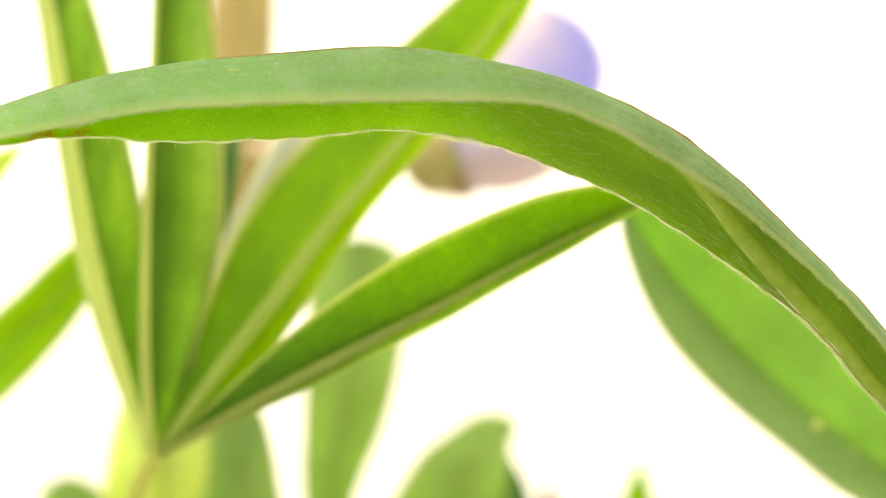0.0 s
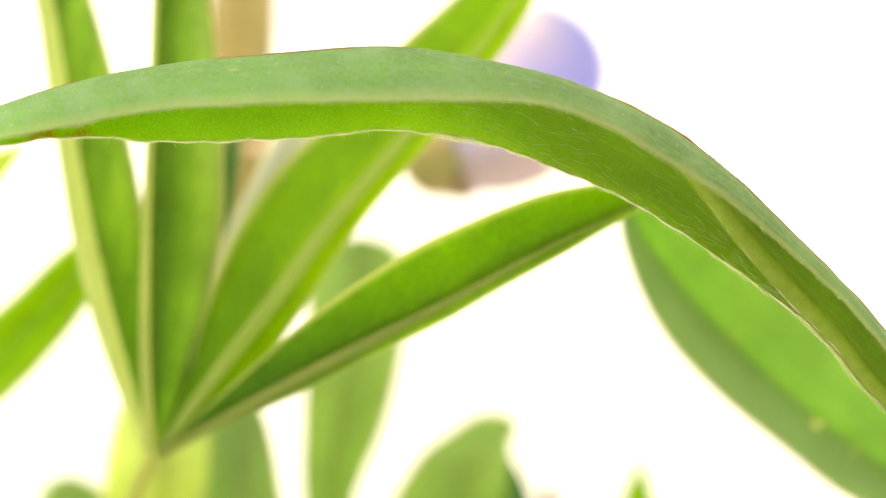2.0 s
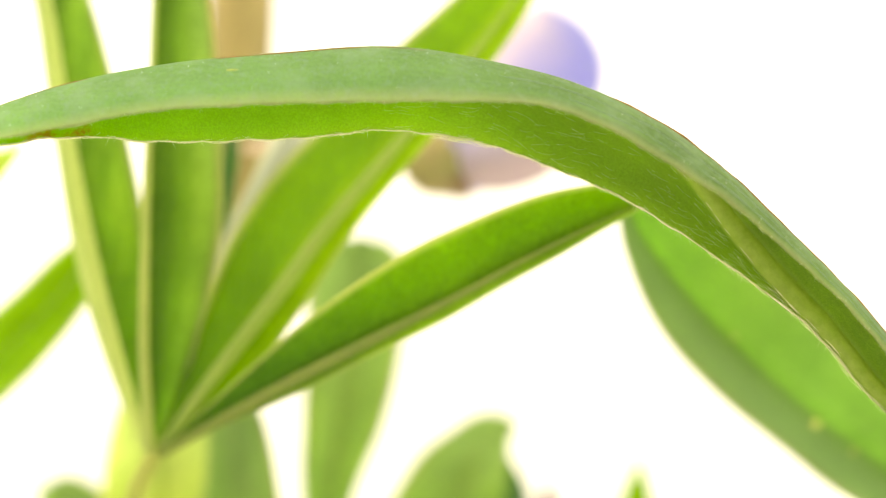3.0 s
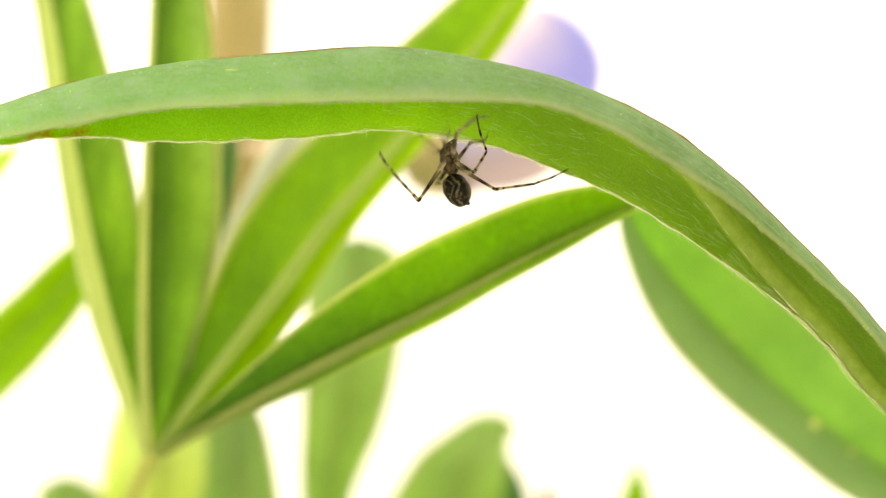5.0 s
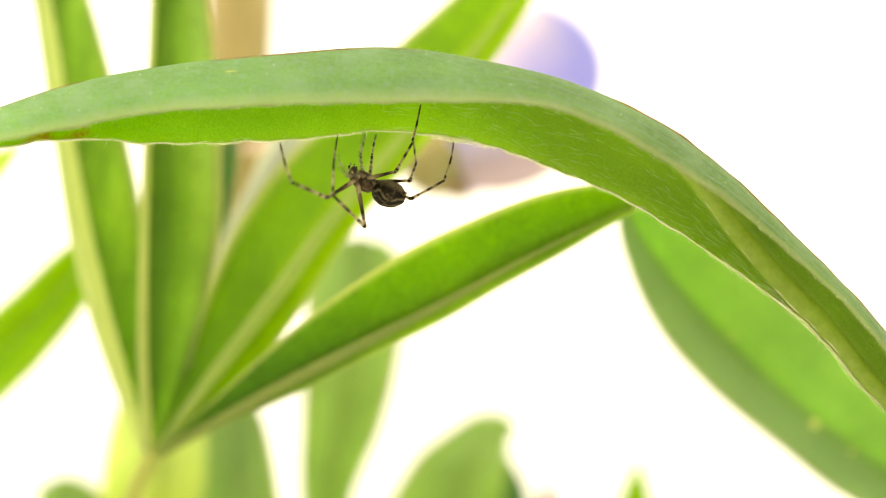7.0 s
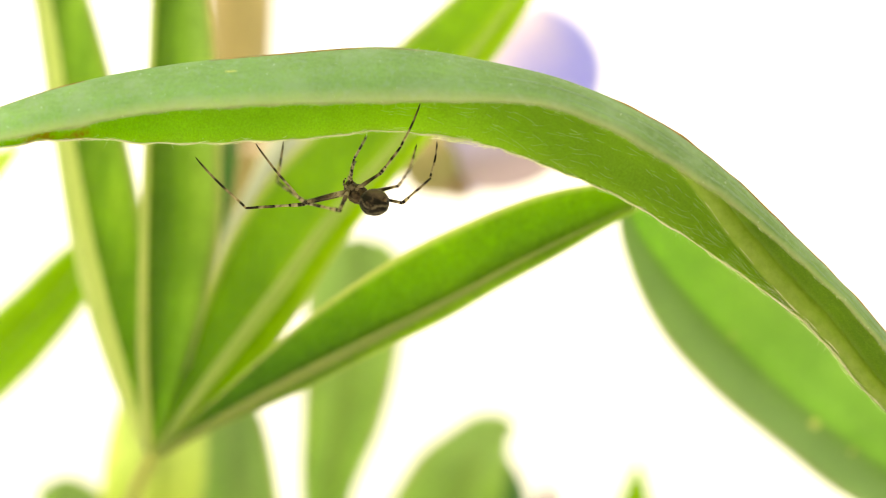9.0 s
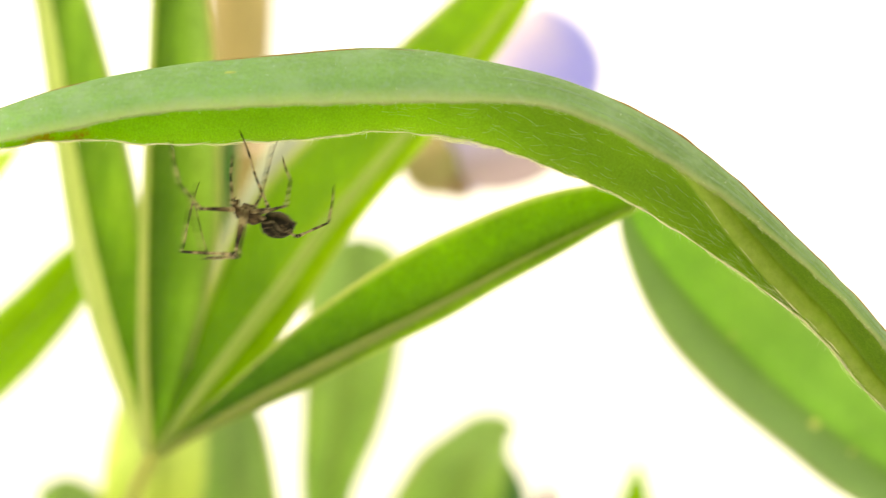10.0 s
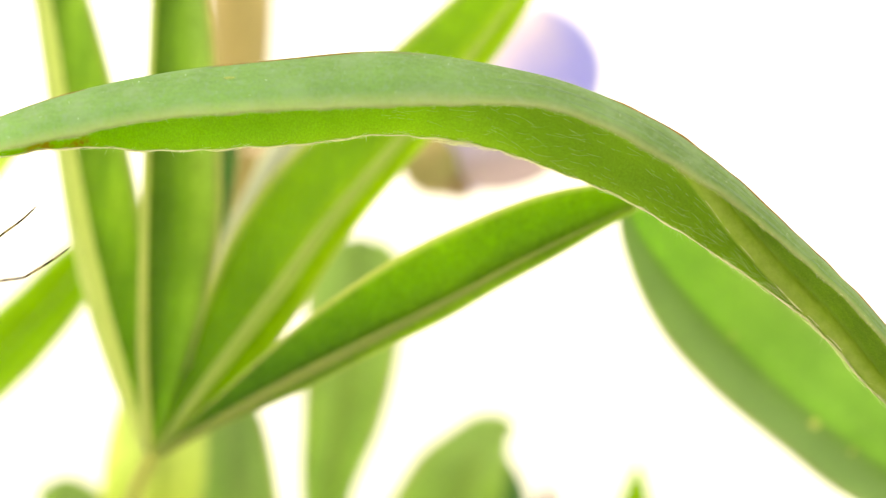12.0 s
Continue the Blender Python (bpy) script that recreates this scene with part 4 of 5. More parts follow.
    step(4.68, (0.86, 2.50, 5.76), (2.91, 2.48, 4.08),
         ((0.63, 0.32, 1.82), (-3.17, 2.55, 3.14), (-6.56, 3.19, 8.29)),
         ((0.68, 1.97, 1.59), (0.25, -2.13, 0.77), (-1.15, 3.49, 0.43)),
         ((3.20, 0.76, 4.49), (3.35, -0.48, 6.89), (3.14, 2.65, 9.20)),
         ((5.02, 1.85, 4.37), (7.66, -0.22, 4.91), (10.53, 2.67, 6.82)),
         ((-1.56, 6.99, 4.62), (-3.65, 10.08, 7.31), (-2.96, 4.61, 10.15)),
         ((-0.17, 7.45, 6.78), (-0.94, 3.38, 7.48), (-1.32, -2.41, 7.52)),
         ((3.72, 2.94, 6.70), (4.18, 0.50, 7.75), (4.74, 4.10, 9.13)),
         ((4.37, 5.16, 6.78), (4.24, 1.81, 7.37), (3.73, 4.48, 10.96)))
    step(4.80, (-1.26, 0.50, 6.11), (-0.05, 0.58, 3.75),
         ((-2.39, -4.66, 6.24), (-3.76, -9.05, 6.46), (-4.46, -3.03, 7.79)),
         ((0.27, -3.51, 9.00), (1.33, -7.51, 9.70), (4.56, -2.70, 9.90)),
         ((0.50, -2.28, 5.27), (0.70, -4.79, 6.24), (1.09, -1.64, 8.50)),
         ((2.10, -1.92, 4.14), (5.24, -2.84, 3.21), (7.08, 1.06, 1.92)),
         ((-0.63, -3.66, 7.65), (-0.51, -8.26, 7.71), (-0.41, -2.18, 8.90)),
         ((0.27, -3.01, 7.48), (-0.18, -7.18, 7.58), (-0.55, -1.51, 8.74)),
         ((1.71, 1.03, 6.14), (3.83, 1.83, 7.61), (4.01, -2.01, 8.23)),
         ((2.58, -0.69, 5.58), (3.39, -3.92, 6.29), (4.46, 0.03, 8.17)))
    step(5.00, (0.75, 0.50, 7.28), (1.39, 0.61, 4.71),
         ((-1.80, -0.46, 3.97), (-3.74, -4.07, 6.05), (-5.09, 1.60, 8.16)),
         ((1.24, -4.30, 9.11), (2.81, -8.09, 10.03), (3.89, -2.43, 10.69)),
         ((2.68, -2.07, 6.18), (3.75, -0.30, 7.92), (3.02, 1.63, 11.23)),
         ((4.44, -0.48, 4.90), (7.58, -1.72, 5.30), (10.62, 1.27, 6.72)),
         ((-0.40, -3.67, 7.87), (-1.02, -8.22, 8.14), (-1.55, -2.14, 9.22)),
         ((0.27, -3.25, 8.58), (0.56, -7.44, 8.64), (0.73, -1.74, 9.72)),
         ((-0.23, -0.62, 5.36), (-0.23, 1.94, 6.20), (0.28, -0.93, 8.79)),
         ((2.32, -2.21, 8.58), (3.25, -5.47, 8.38), (3.77, -1.08, 9.23)))
    step(5.20, (0.75, 0.50, 6.58), (2.82, 0.51, 4.92),
         ((-0.43, 1.50, 2.64), (-2.53, -2.56, 3.12), (-4.97, 1.03, 7.55)),
         ((-1.44, -3.12, 4.32), (-3.43, -6.56, 5.68), (-4.73, -2.09, 9.14)),
         ((2.83, -1.86, 5.60), (2.55, -3.71, 7.56), (1.44, -0.04, 8.31)),
         ((4.55, -0.10, 4.41), (7.59, -1.55, 4.84), (10.53, 1.28, 6.73)),
         ((-1.17, 5.17, 5.32), (-1.80, 2.27, 8.84), (-0.54, -3.21, 11.46)),
         ((0.30, 5.59, 6.92), (0.05, 1.44, 7.58), (0.35, -4.27, 8.49)),
         ((1.26, 3.76, 7.51), (1.60, 1.24, 8.41), (1.81, -2.63, 8.86)),
         ((3.90, 3.81, 6.80), (4.24, 0.46, 7.27), (3.79, -2.94, 10.18)))
    step(5.50, (0.37, 0.50, 5.65), (2.82, 0.47, 4.64),
         ((-0.05, -2.13, 1.77), (-4.03, -0.21, 3.05), (-7.57, 0.61, 8.08)),
         ((0.42, -0.88, 1.52), (0.27, -5.01, 0.75), (-0.89, 0.67, 0.42)),
         ((2.47, -1.52, 4.39), (2.34, -2.88, 6.72), (1.91, 0.27, 8.98)),
         ((4.52, -0.14, 4.35), (7.59, -1.51, 4.85), (10.62, 1.24, 6.72)),
         ((-2.25, 5.03, 4.54), (-4.34, 1.57, 6.74), (-3.83, -4.05, 9.31)),
         ((-0.41, -3.35, 6.10), (-0.81, -7.49, 6.70), (-1.09, -1.76, 7.57)),
         ((3.07, 0.19, 6.56), (3.28, 2.52, 7.90), (3.35, -1.30, 8.66)),
         ((3.84, -1.43, 6.36), (4.25, 1.79, 7.37), (3.75, -1.57, 10.33)))
    step(5.70, (-0.89, 0.50, 5.88), (1.44, 0.07, 4.69),
         ((-1.47, -1.43, 1.78), (-5.32, 0.50, 3.41), (-7.79, 1.10, 9.06)),
         ((-3.76, -3.67, 5.50), (-5.53, 0.12, 5.86), (-10.45, 0.45, 8.91)),
         ((1.43, -0.52, 4.44), (2.32, -2.14, 6.41), (2.86, 1.17, 8.41)),
         ((3.06, -0.16, 4.26), (6.22, -1.40, 4.40), (9.28, 0.96, 6.70)),
         ((-2.88, 5.24, 4.59), (-4.78, 1.84, 7.05), (-3.88, -3.85, 9.33)),
         ((-1.66, -3.32, 6.33), (-1.80, -7.50, 6.70), (-2.10, -1.81, 7.80)),
         ((-0.58, 3.75, 6.80), (-0.94, 1.28, 7.81), (-1.22, -2.39, 9.11)),
         ((2.45, 3.49, 6.78), (3.07, 0.37, 7.97), (3.68, -3.54, 10.12)))
    step(5.89, (-1.12, 0.50, 5.88), (1.23, 0.35, 4.68),
         ((-1.74, -2.25, 2.16), (-5.43, -0.04, 3.77), (-7.67, 1.11, 9.42)),
         ((-3.50, -2.60, 3.30), (-7.60, -0.40, 3.10), (-10.95, 0.50, 8.20)),
         ((0.76, -1.72, 5.81), (0.80, -1.05, 7.64), (0.36, 0.71, 10.69)),
         ((3.02, -0.12, 4.61), (6.28, -0.37, 5.03), (8.76, -1.88, 6.66)),
         ((-3.81, 0.34, 4.49), (-5.71, -3.39, 6.33), (-5.97, -2.29, 9.34)),
         ((-1.99, -3.33, 6.19), (-2.34, -7.49, 6.56), (-2.84, -1.85, 7.79)),
         ((-1.18, 3.71, 6.94), (-1.30, 1.21, 7.95), (-1.22, -2.48, 9.19)),
         ((2.09, 3.62, 6.81), (3.08, 0.72, 8.23), (3.69, -3.31, 10.15)))
    step(6.00, (-1.26, 0.50, 5.88), (1.10, 0.52, 4.67),
         ((-1.90, -2.73, 2.39), (-5.50, -0.35, 3.98), (-7.60, 1.11, 9.63)),
         ((-3.90, -0.14, 2.44), (-7.95, -0.46, 1.36), (-13.37, 0.67, 3.08)),
         ((0.36, -2.42, 6.62), (-0.09, -0.41, 8.37), (-1.11, 0.44, 12.03)),
         ((2.99, -0.09, 4.81), (6.32, 0.23, 5.40), (8.46, -3.54, 6.63)),
         ((-4.35, -2.54, 4.43), (-6.26, -6.46, 5.90), (-7.19, -1.38, 9.34)),
         ((-2.19, -3.33, 6.10), (-2.66, -7.49, 6.48), (-3.28, -1.87, 7.79)),
         ((-1.54, 3.68, 7.03), (-1.51, 1.17, 8.03), (-1.22, -2.53, 9.23)),
         ((1.88, 3.69, 6.83), (3.09, 0.92, 8.39), (3.69, -3.17, 10.16)))
    step(6.03, (-1.34, 0.50, 5.88), (1.00, 0.53, 4.65),
         ((-2.00, -2.70, 2.38), (-5.57, -0.31, 4.02), (-7.58, 0.43, 9.57)),
         ((-4.30, -0.10, 2.40), (-8.40, -0.30, 1.10), (-13.90, 0.60, 2.00)),
         ((0.26, -2.43, 6.60), (-0.19, -0.58, 8.46), (-1.13, 0.48, 12.04)),
         ((2.92, -0.09, 4.88), (5.94, -0.29, 5.42), (7.97, -2.88, 6.64)),
         ((-4.38, -2.56, 4.41), (-6.35, -6.42, 5.95), (-7.21, -1.29, 9.33)),
         ((-2.29, -3.33, 6.08), (-2.75, -7.49, 6.45), (-3.40, -1.87, 7.76)),
         ((-1.61, 3.67, 7.06), (-1.59, 1.14, 8.03), (-1.23, -2.54, 9.23)),
         ((1.81, 2.91, 6.84), (3.02, 0.97, 8.41), (3.68, -3.12, 10.15)))
    step(6.10, (-1.54, 0.50, 5.88), (0.78, 0.54, 4.59),
         ((-2.24, -2.64, 2.35), (-5.74, -0.22, 4.10), (-7.54, -1.16, 9.43)),
         ((-4.90, 0.40, 3.30), (-9.00, 0.10, 2.60), (-14.60, 0.20, 4.40)),
         ((0.04, -2.46, 6.54), (-0.41, -0.98, 8.66), (-1.19, 0.59, 12.05)),
         ((2.77, -0.08, 5.06), (5.04, -1.51, 5.46), (6.83, -1.34, 6.67)),
         ((-4.46, -2.60, 4.36), (-6.55, -6.31, 6.07), (-7.26, -1.09, 9.32)),
         ((-2.53, -3.32, 6.04), (-2.96, -7.49, 6.38), (-3.67, -1.88, 7.68)),
         ((-1.78, 3.63, 7.14), (-1.79, 1.08, 8.02), (-1.27, -2.58, 9.23)),
         ((1.65, 1.08, 6.87), (2.86, 1.07, 8.45), (3.67, -3.01, 10.13)))
    step(6.20, (-1.82, 0.50, 5.88), (0.45, 0.55, 4.52),
         ((-2.58, -2.55, 2.31), (-5.98, -0.10, 4.22), (-7.48, -3.42, 9.23)),
         ((-6.07, 1.31, 5.08), (-10.24, 0.84, 5.21), (-15.17, -0.16, 8.09)),
         ((-0.27, -2.50, 6.47), (-0.73, -1.55, 8.96), (-1.26, 0.75, 12.07)),
         ((2.55, -0.08, 5.31), (3.77, -3.24, 5.52), (5.19, 0.86, 6.70)),
         ((-4.56, -2.67, 4.29), (-6.84, -6.17, 6.23), (-7.32, -0.81, 9.30)),
         ((-2.87, -3.31, 5.97), (-3.27, -7.48, 6.27), (-4.05, -1.88, 7.57)),
         ((-2.02, 3.58, 7.26), (-2.06, 0.99, 8.02), (-1.31, -2.64, 9.22)),
         ((1.42, -1.52, 6.90), (2.63, 1.22, 8.50), (3.65, -2.86, 10.10)))
    step(6.50, (-5.09, 0.50, 5.74), (-2.86, 0.62, 4.31),
         ((-6.41, 1.65, 1.84), (-9.15, -1.01, 4.41), (-8.14, 1.42, 10.03)),
         ((-8.81, -0.35, 3.41), (-12.93, -0.92, 4.03), (-15.71, -0.76, 9.12)),
         ((-2.82, -1.96, 6.19), (-2.11, -1.46, 8.74), (-1.59, 0.55, 12.05)),
         ((-1.27, 0.11, 3.59), (2.11, 0.01, 3.94), (4.68, -3.18, 5.80)),
         ((-7.27, 5.03, 4.34), (-8.91, 1.57, 6.89), (-7.13, -4.00, 8.96)),
         ((-5.57, -3.34, 6.78), (-5.54, -7.52, 7.13), (-5.88, -1.83, 8.16)),
         ((-5.00, 3.54, 7.26), (-4.78, 0.90, 7.78), (-4.46, -2.99, 7.93)),
         ((-1.20, -0.83, 5.57), (-1.25, -4.02, 6.73), (-1.95, -0.01, 8.64)))
    step(6.70, (-5.88, 0.50, 5.88), (-3.57, -0.02, 4.69),
         ((-6.60, -1.40, 1.78), (-9.56, 0.99, 4.36), (-7.99, -2.19, 9.45)),
         ((-9.35, -0.26, 3.01), (-13.41, -0.85, 3.91), (-15.57, 0.41, 9.14)),
         ((-3.08, -0.06, 6.40), (-2.37, -1.60, 8.50), (-1.67, 0.01, 11.98)),
         ((-1.83, -0.01, 4.56), (0.96, -1.46, 5.85), (1.84, 1.39, 9.23)),
         ((-7.67, 5.25, 4.44), (-8.74, 1.12, 6.15), (-7.29, -4.23, 8.94)),
         ((-6.69, -3.31, 6.24), (-6.83, -7.50, 6.48), (-7.70, -1.90, 7.70)),
         ((-6.35, 3.55, 7.02), (-6.29, 1.05, 8.02), (-6.10, -2.66, 9.22)),
         ((-2.02, -1.20, 5.45), (-1.73, -4.35, 6.71), (-2.22, -0.41, 8.83)))
    step(7.00, (-6.35, 0.50, 5.55), (-4.11, -0.39, 4.44),
         ((-6.10, -1.91, 1.78), (-8.47, -4.99, 4.24), (-8.34, -1.29, 9.21)),
         ((-9.01, -3.45, 4.07), (-11.44, -6.70, 5.15), (-12.88, -2.24, 8.57)),
         ((-3.71, -0.08, 6.36), (-2.35, -0.25, 8.69), (-1.70, 1.59, 12.07)),
         ((-2.45, -0.03, 4.11), (0.28, -1.46, 5.54), (1.03, 1.44, 8.90)),
         ((-7.25, -3.61, 5.86), (-7.33, -8.20, 6.22), (-8.13, -2.19, 7.54)),
         ((-6.80, 5.46, 6.91), (-6.64, 1.37, 7.82), (-5.95, -4.27, 9.02)),
         ((-5.97, 3.58, 6.78), (-5.72, 1.09, 7.79), (-5.16, -2.51, 9.18)),
         ((-2.47, -1.40, 5.54), (-2.07, 1.58, 7.12), (-2.21, -2.65, 8.63)))
    step(7.20, (-6.81, 0.50, 5.41), (-4.79, -0.90, 4.42),
         ((-6.79, -1.86, 1.64), (-8.48, -4.87, 4.68), (-8.36, -1.09, 9.59)),
         ((-10.33, -2.81, 4.10), (-12.12, -6.43, 5.26), (-12.95, -1.77, 8.61)),
         ((-4.30, -0.02, 6.17), (-2.83, -0.19, 8.43), (-1.83, 1.02, 12.00)),
         ((-3.01, -0.06, 4.15), (-0.19, -1.36, 5.54), (0.94, 1.43, 8.90)),
         ((-11.33, 0.75, 3.93), (-15.59, -0.98, 3.81), (-20.27, 1.06, 7.32)),
         ((-7.54, 5.40, 6.65), (-7.39, 1.37, 7.82), (-6.36, -4.21, 9.02)),
         ((-6.20, 3.43, 6.77), (-5.72, 0.97, 7.79), (-4.71, -2.53, 9.18)),
         ((-3.14, -1.88, 5.51), (-2.63, 1.09, 7.09), (-2.30, -3.05, 8.82)))
    step(8.80, (-7.14, 0.50, 4.68), (-5.32, -1.48, 3.78),
         ((-8.00, -3.73, 2.81), (-11.46, -0.85, 3.73), (-15.26, 1.45, 8.06)),
         ((-10.79, -2.84, 3.43), (-12.81, -6.13, 5.06), (-12.88, -1.64, 8.72)),
         ((-5.00, -0.06, 6.16), (-3.28, -0.21, 8.24), (-1.72, -0.61, 11.79)),
         ((-3.51, -0.03, 3.85), (-1.09, -1.48, 5.76), (-0.52, 1.59, 9.01)),
         ((-11.84, 2.46, 3.62), (-16.37, 1.73, 3.28), (-20.20, -0.86, 7.41)),
         ((-8.28, 5.43, 5.93), (-7.36, 1.69, 7.60), (-5.90, -3.73, 9.07)),
         ((-7.78, 3.45, 6.05), (-7.45, 0.89, 6.84), (-6.85, -2.96, 7.16)),
         ((-3.61, -1.64, 4.98), (-2.61, -4.63, 6.25), (-2.25, -0.80, 8.57)))
    step(9.00, (-6.90, 0.50, 4.52), (-5.16, -1.56, 3.67),
         ((-7.99, -3.80, 3.04), (-11.26, -0.65, 3.82), (-15.15, -0.18, 8.62)),
         ((-11.04, -2.54, 3.75), (-12.73, -6.12, 5.14), (-12.85, -1.50, 8.64)),
         ((-4.98, -0.03, 6.21), (-3.33, -0.18, 8.35), (-1.73, -0.58, 11.88)),
         ((-3.39, -0.06, 3.83), (-1.09, -1.67, 5.75), (-0.57, 1.41, 8.99)),
         ((-11.68, 0.71, 3.63), (-16.21, -0.02, 3.31), (-20.57, 1.16, 7.56)),
         ((-8.02, 5.33, 5.92), (-7.26, 1.55, 7.59), (-5.89, -3.91, 8.96)),
         ((-7.76, 3.23, 5.89), (-7.43, 0.66, 6.68), (-6.84, -3.17, 7.06)),
         ((-3.59, -2.07, 5.04), (-2.52, -5.07, 6.22), (-2.15, -1.18, 8.44)))
    step(9.30, (-6.90, 0.50, 4.56), (-5.24, -1.60, 3.72),
         ((-8.22, -3.78, 3.18), (-12.35, -2.91, 5.00), (-15.30, 0.77, 9.03)),
         ((-10.79, -2.78, 3.74), (-12.72, -6.23, 5.18), (-12.84, -1.64, 8.72)),
         ((-5.01, 0.00, 6.22), (-3.35, -0.15, 8.34), (-1.73, -0.55, 11.87)),
         ((-3.46, -0.06, 3.86), (-1.09, -1.59, 5.76), (-0.57, 1.48, 9.00)),
         ((-11.57, 0.70, 3.53), (-16.08, -0.02, 2.96), (-20.44, 0.75, 7.29)),
         ((-7.92, 5.33, 5.92), (-7.25, 1.44, 7.34), (-5.84, -3.92, 9.05)),
         ((-7.76, 3.19, 5.89), (-7.43, 0.63, 6.68), (-6.83, -3.21, 7.06)),
         ((-3.59, -2.13, 5.04), (-2.51, -5.14, 6.21), (-2.15, -1.24, 8.43)))
    step(9.40, (-7.20, 0.50, 4.50), (-5.52, -1.60, 3.66),
         ((-8.49, -3.77, 3.08), (-12.62, -2.92, 4.91), (-15.58, 0.75, 8.94)),
         ((-11.05, -2.80, 3.65), (-12.97, -6.25, 5.09), (-13.10, -1.65, 8.62)),
         ((-5.29, 0.01, 6.13), (-3.63, -0.14, 8.25), (-2.01, -0.52, 11.78)),
         ((-3.74, -0.05, 3.76), (-1.37, -1.56, 5.67), (-0.85, 1.53, 8.90)),
         ((-11.85, 0.69, 3.43), (-16.35, -0.05, 2.87), (-20.72, 0.73, 7.20)),
         ((-8.22, 5.33, 5.81), (-7.54, 1.44, 7.25), (-6.11, -3.91, 8.96)),
         ((-8.05, 3.19, 5.80), (-7.71, 0.63, 6.59), (-7.10, -3.21, 6.97)),
         ((-3.87, -2.13, 4.95), (-2.77, -5.13, 6.12), (-2.43, -1.23, 8.35)))
    step(9.50, (-14.65, 0.50, 3.78), (-12.44, -0.36, 2.59),
         ((-16.69, -2.57, 0.58), (-20.60, -3.50, 2.83), (-20.65, 0.19, 7.81)),
         ((-17.08, -2.88, 1.31), (-19.55, 0.04, 3.06), (-17.43, 0.93, 8.39)),
         ((-11.94, 0.18, 4.16), (-10.94, 0.76, 6.60), (-10.03, -2.73, 8.08)),
         ((-10.86, 0.23, 2.10), (-7.50, 0.45, 2.52), (-3.62, -1.35, 3.94)),
         ((-15.39, -3.64, 4.07), (-14.53, -7.70, 6.05), (-15.09, -1.85, 8.02)),
         ((-16.31, 5.18, 4.93), (-15.73, 1.39, 6.64), (-14.01, -3.93, 8.17)),
         ((-11.84, 0.43, 5.17), (-12.36, 2.85, 6.25), (-11.69, -0.81, 7.41)),
         ((-11.76, 3.77, 4.87), (-11.40, 0.63, 6.12), (-10.26, -3.44, 7.67)))
    step(9.60, (-14.37, 0.50, 4.48), (-12.05, -0.16, 3.38),
         ((-16.04, -0.02, 0.24), (-19.75, -2.67, 0.86), (-20.05, -0.50, 6.66)),
         ((-13.63, -1.15, 0.55), (-16.08, -2.43, 3.72), (-16.83, 0.74, 8.51)),
         ((-13.77, -2.75, 5.37), (-15.22, -1.23, 7.06), (-17.28, 0.85, 9.64)),
         ((-10.65, 0.27, 2.58), (-9.13, -2.68, 3.35), (-8.97, 1.69, 4.43)),
         ((-16.27, 5.60, 5.59), (-15.14, 1.30, 6.78), (-13.18, -4.44, 8.08)),
         ((-15.11, 5.29, 6.31), (-14.34, 1.27, 7.24), (-12.76, -4.21, 8.31)),
         ((-13.39, -1.23, 6.14), (-13.25, -3.91, 6.43), (-13.45, -0.08, 7.14)),
         ((-10.62, -1.35, 5.22), (-10.95, -4.53, 6.39), (-13.09, -0.71, 7.42)))
    step(9.70, (-14.23, 0.50, 4.34), (-11.91, -0.16, 3.24),
         ((-15.90, -0.03, 0.10), (-19.61, -2.67, 0.72), (-19.91, -0.49, 6.52)),
         ((-13.49, -1.16, 0.42), (-15.94, -2.43, 3.58), (-16.69, 0.75, 8.37)),
         ((-13.63, -2.75, 5.24), (-15.08, -1.21, 6.93), (-17.14, 0.87, 9.50)),
         ((-10.50, 0.26, 2.45), (-8.99, -2.69, 3.21), (-8.83, 1.68, 4.29)),
         ((-16.13, 5.60, 5.44), (-15.00, 1.30, 6.64), (-13.05, -4.43, 7.94)),
         ((-14.96, 5.30, 6.16), (-14.20, 1.27, 7.10), (-12.63, -4.20, 8.18)),
         ((-13.26, -1.23, 6.01), (-13.12, -3.91, 6.29), (-13.31, -0.08, 7.00)),
         ((-10.49, -1.36, 5.08), (-10.82, -4.53, 6.25), (-12.96, -0.71, 7.29)))
    step(10.00, (-15.82, 0.50, 2.85), (-13.36, 0.84, 1.92),
         ((-16.36, -3.17, -0.41), (-20.82, -2.05, -0.23), (-19.83, 0.05, 5.52)),
         ((-16.24, -2.56, -0.63), (-19.28, 0.33, -0.79), (-20.65, 1.34, 4.75)),
         ((-13.80, -2.21, 3.23), (-14.80, -2.52, 5.72), (-16.02, -3.08, 9.38)),
         ((-11.87, 0.47, 1.01), (-9.48, 2.58, 2.20), (-8.80, -0.78, 5.11)),
         ((-19.08, -3.05, 3.20), (-19.90, -7.21, 5.00), (-21.55, -2.28, 8.39)),
         ((-18.00, 5.10, 3.71), (-17.57, 1.74, 6.19), (-16.52, -3.83, 7.41)),
         ((-15.33, 3.52, 4.37), (-14.55, 2.42, 6.71), (-13.46, -0.77, 8.66)),
         ((-13.26, 4.22, 3.68), (-12.55, 1.59, 5.71), (-12.61, -2.63, 7.27)))
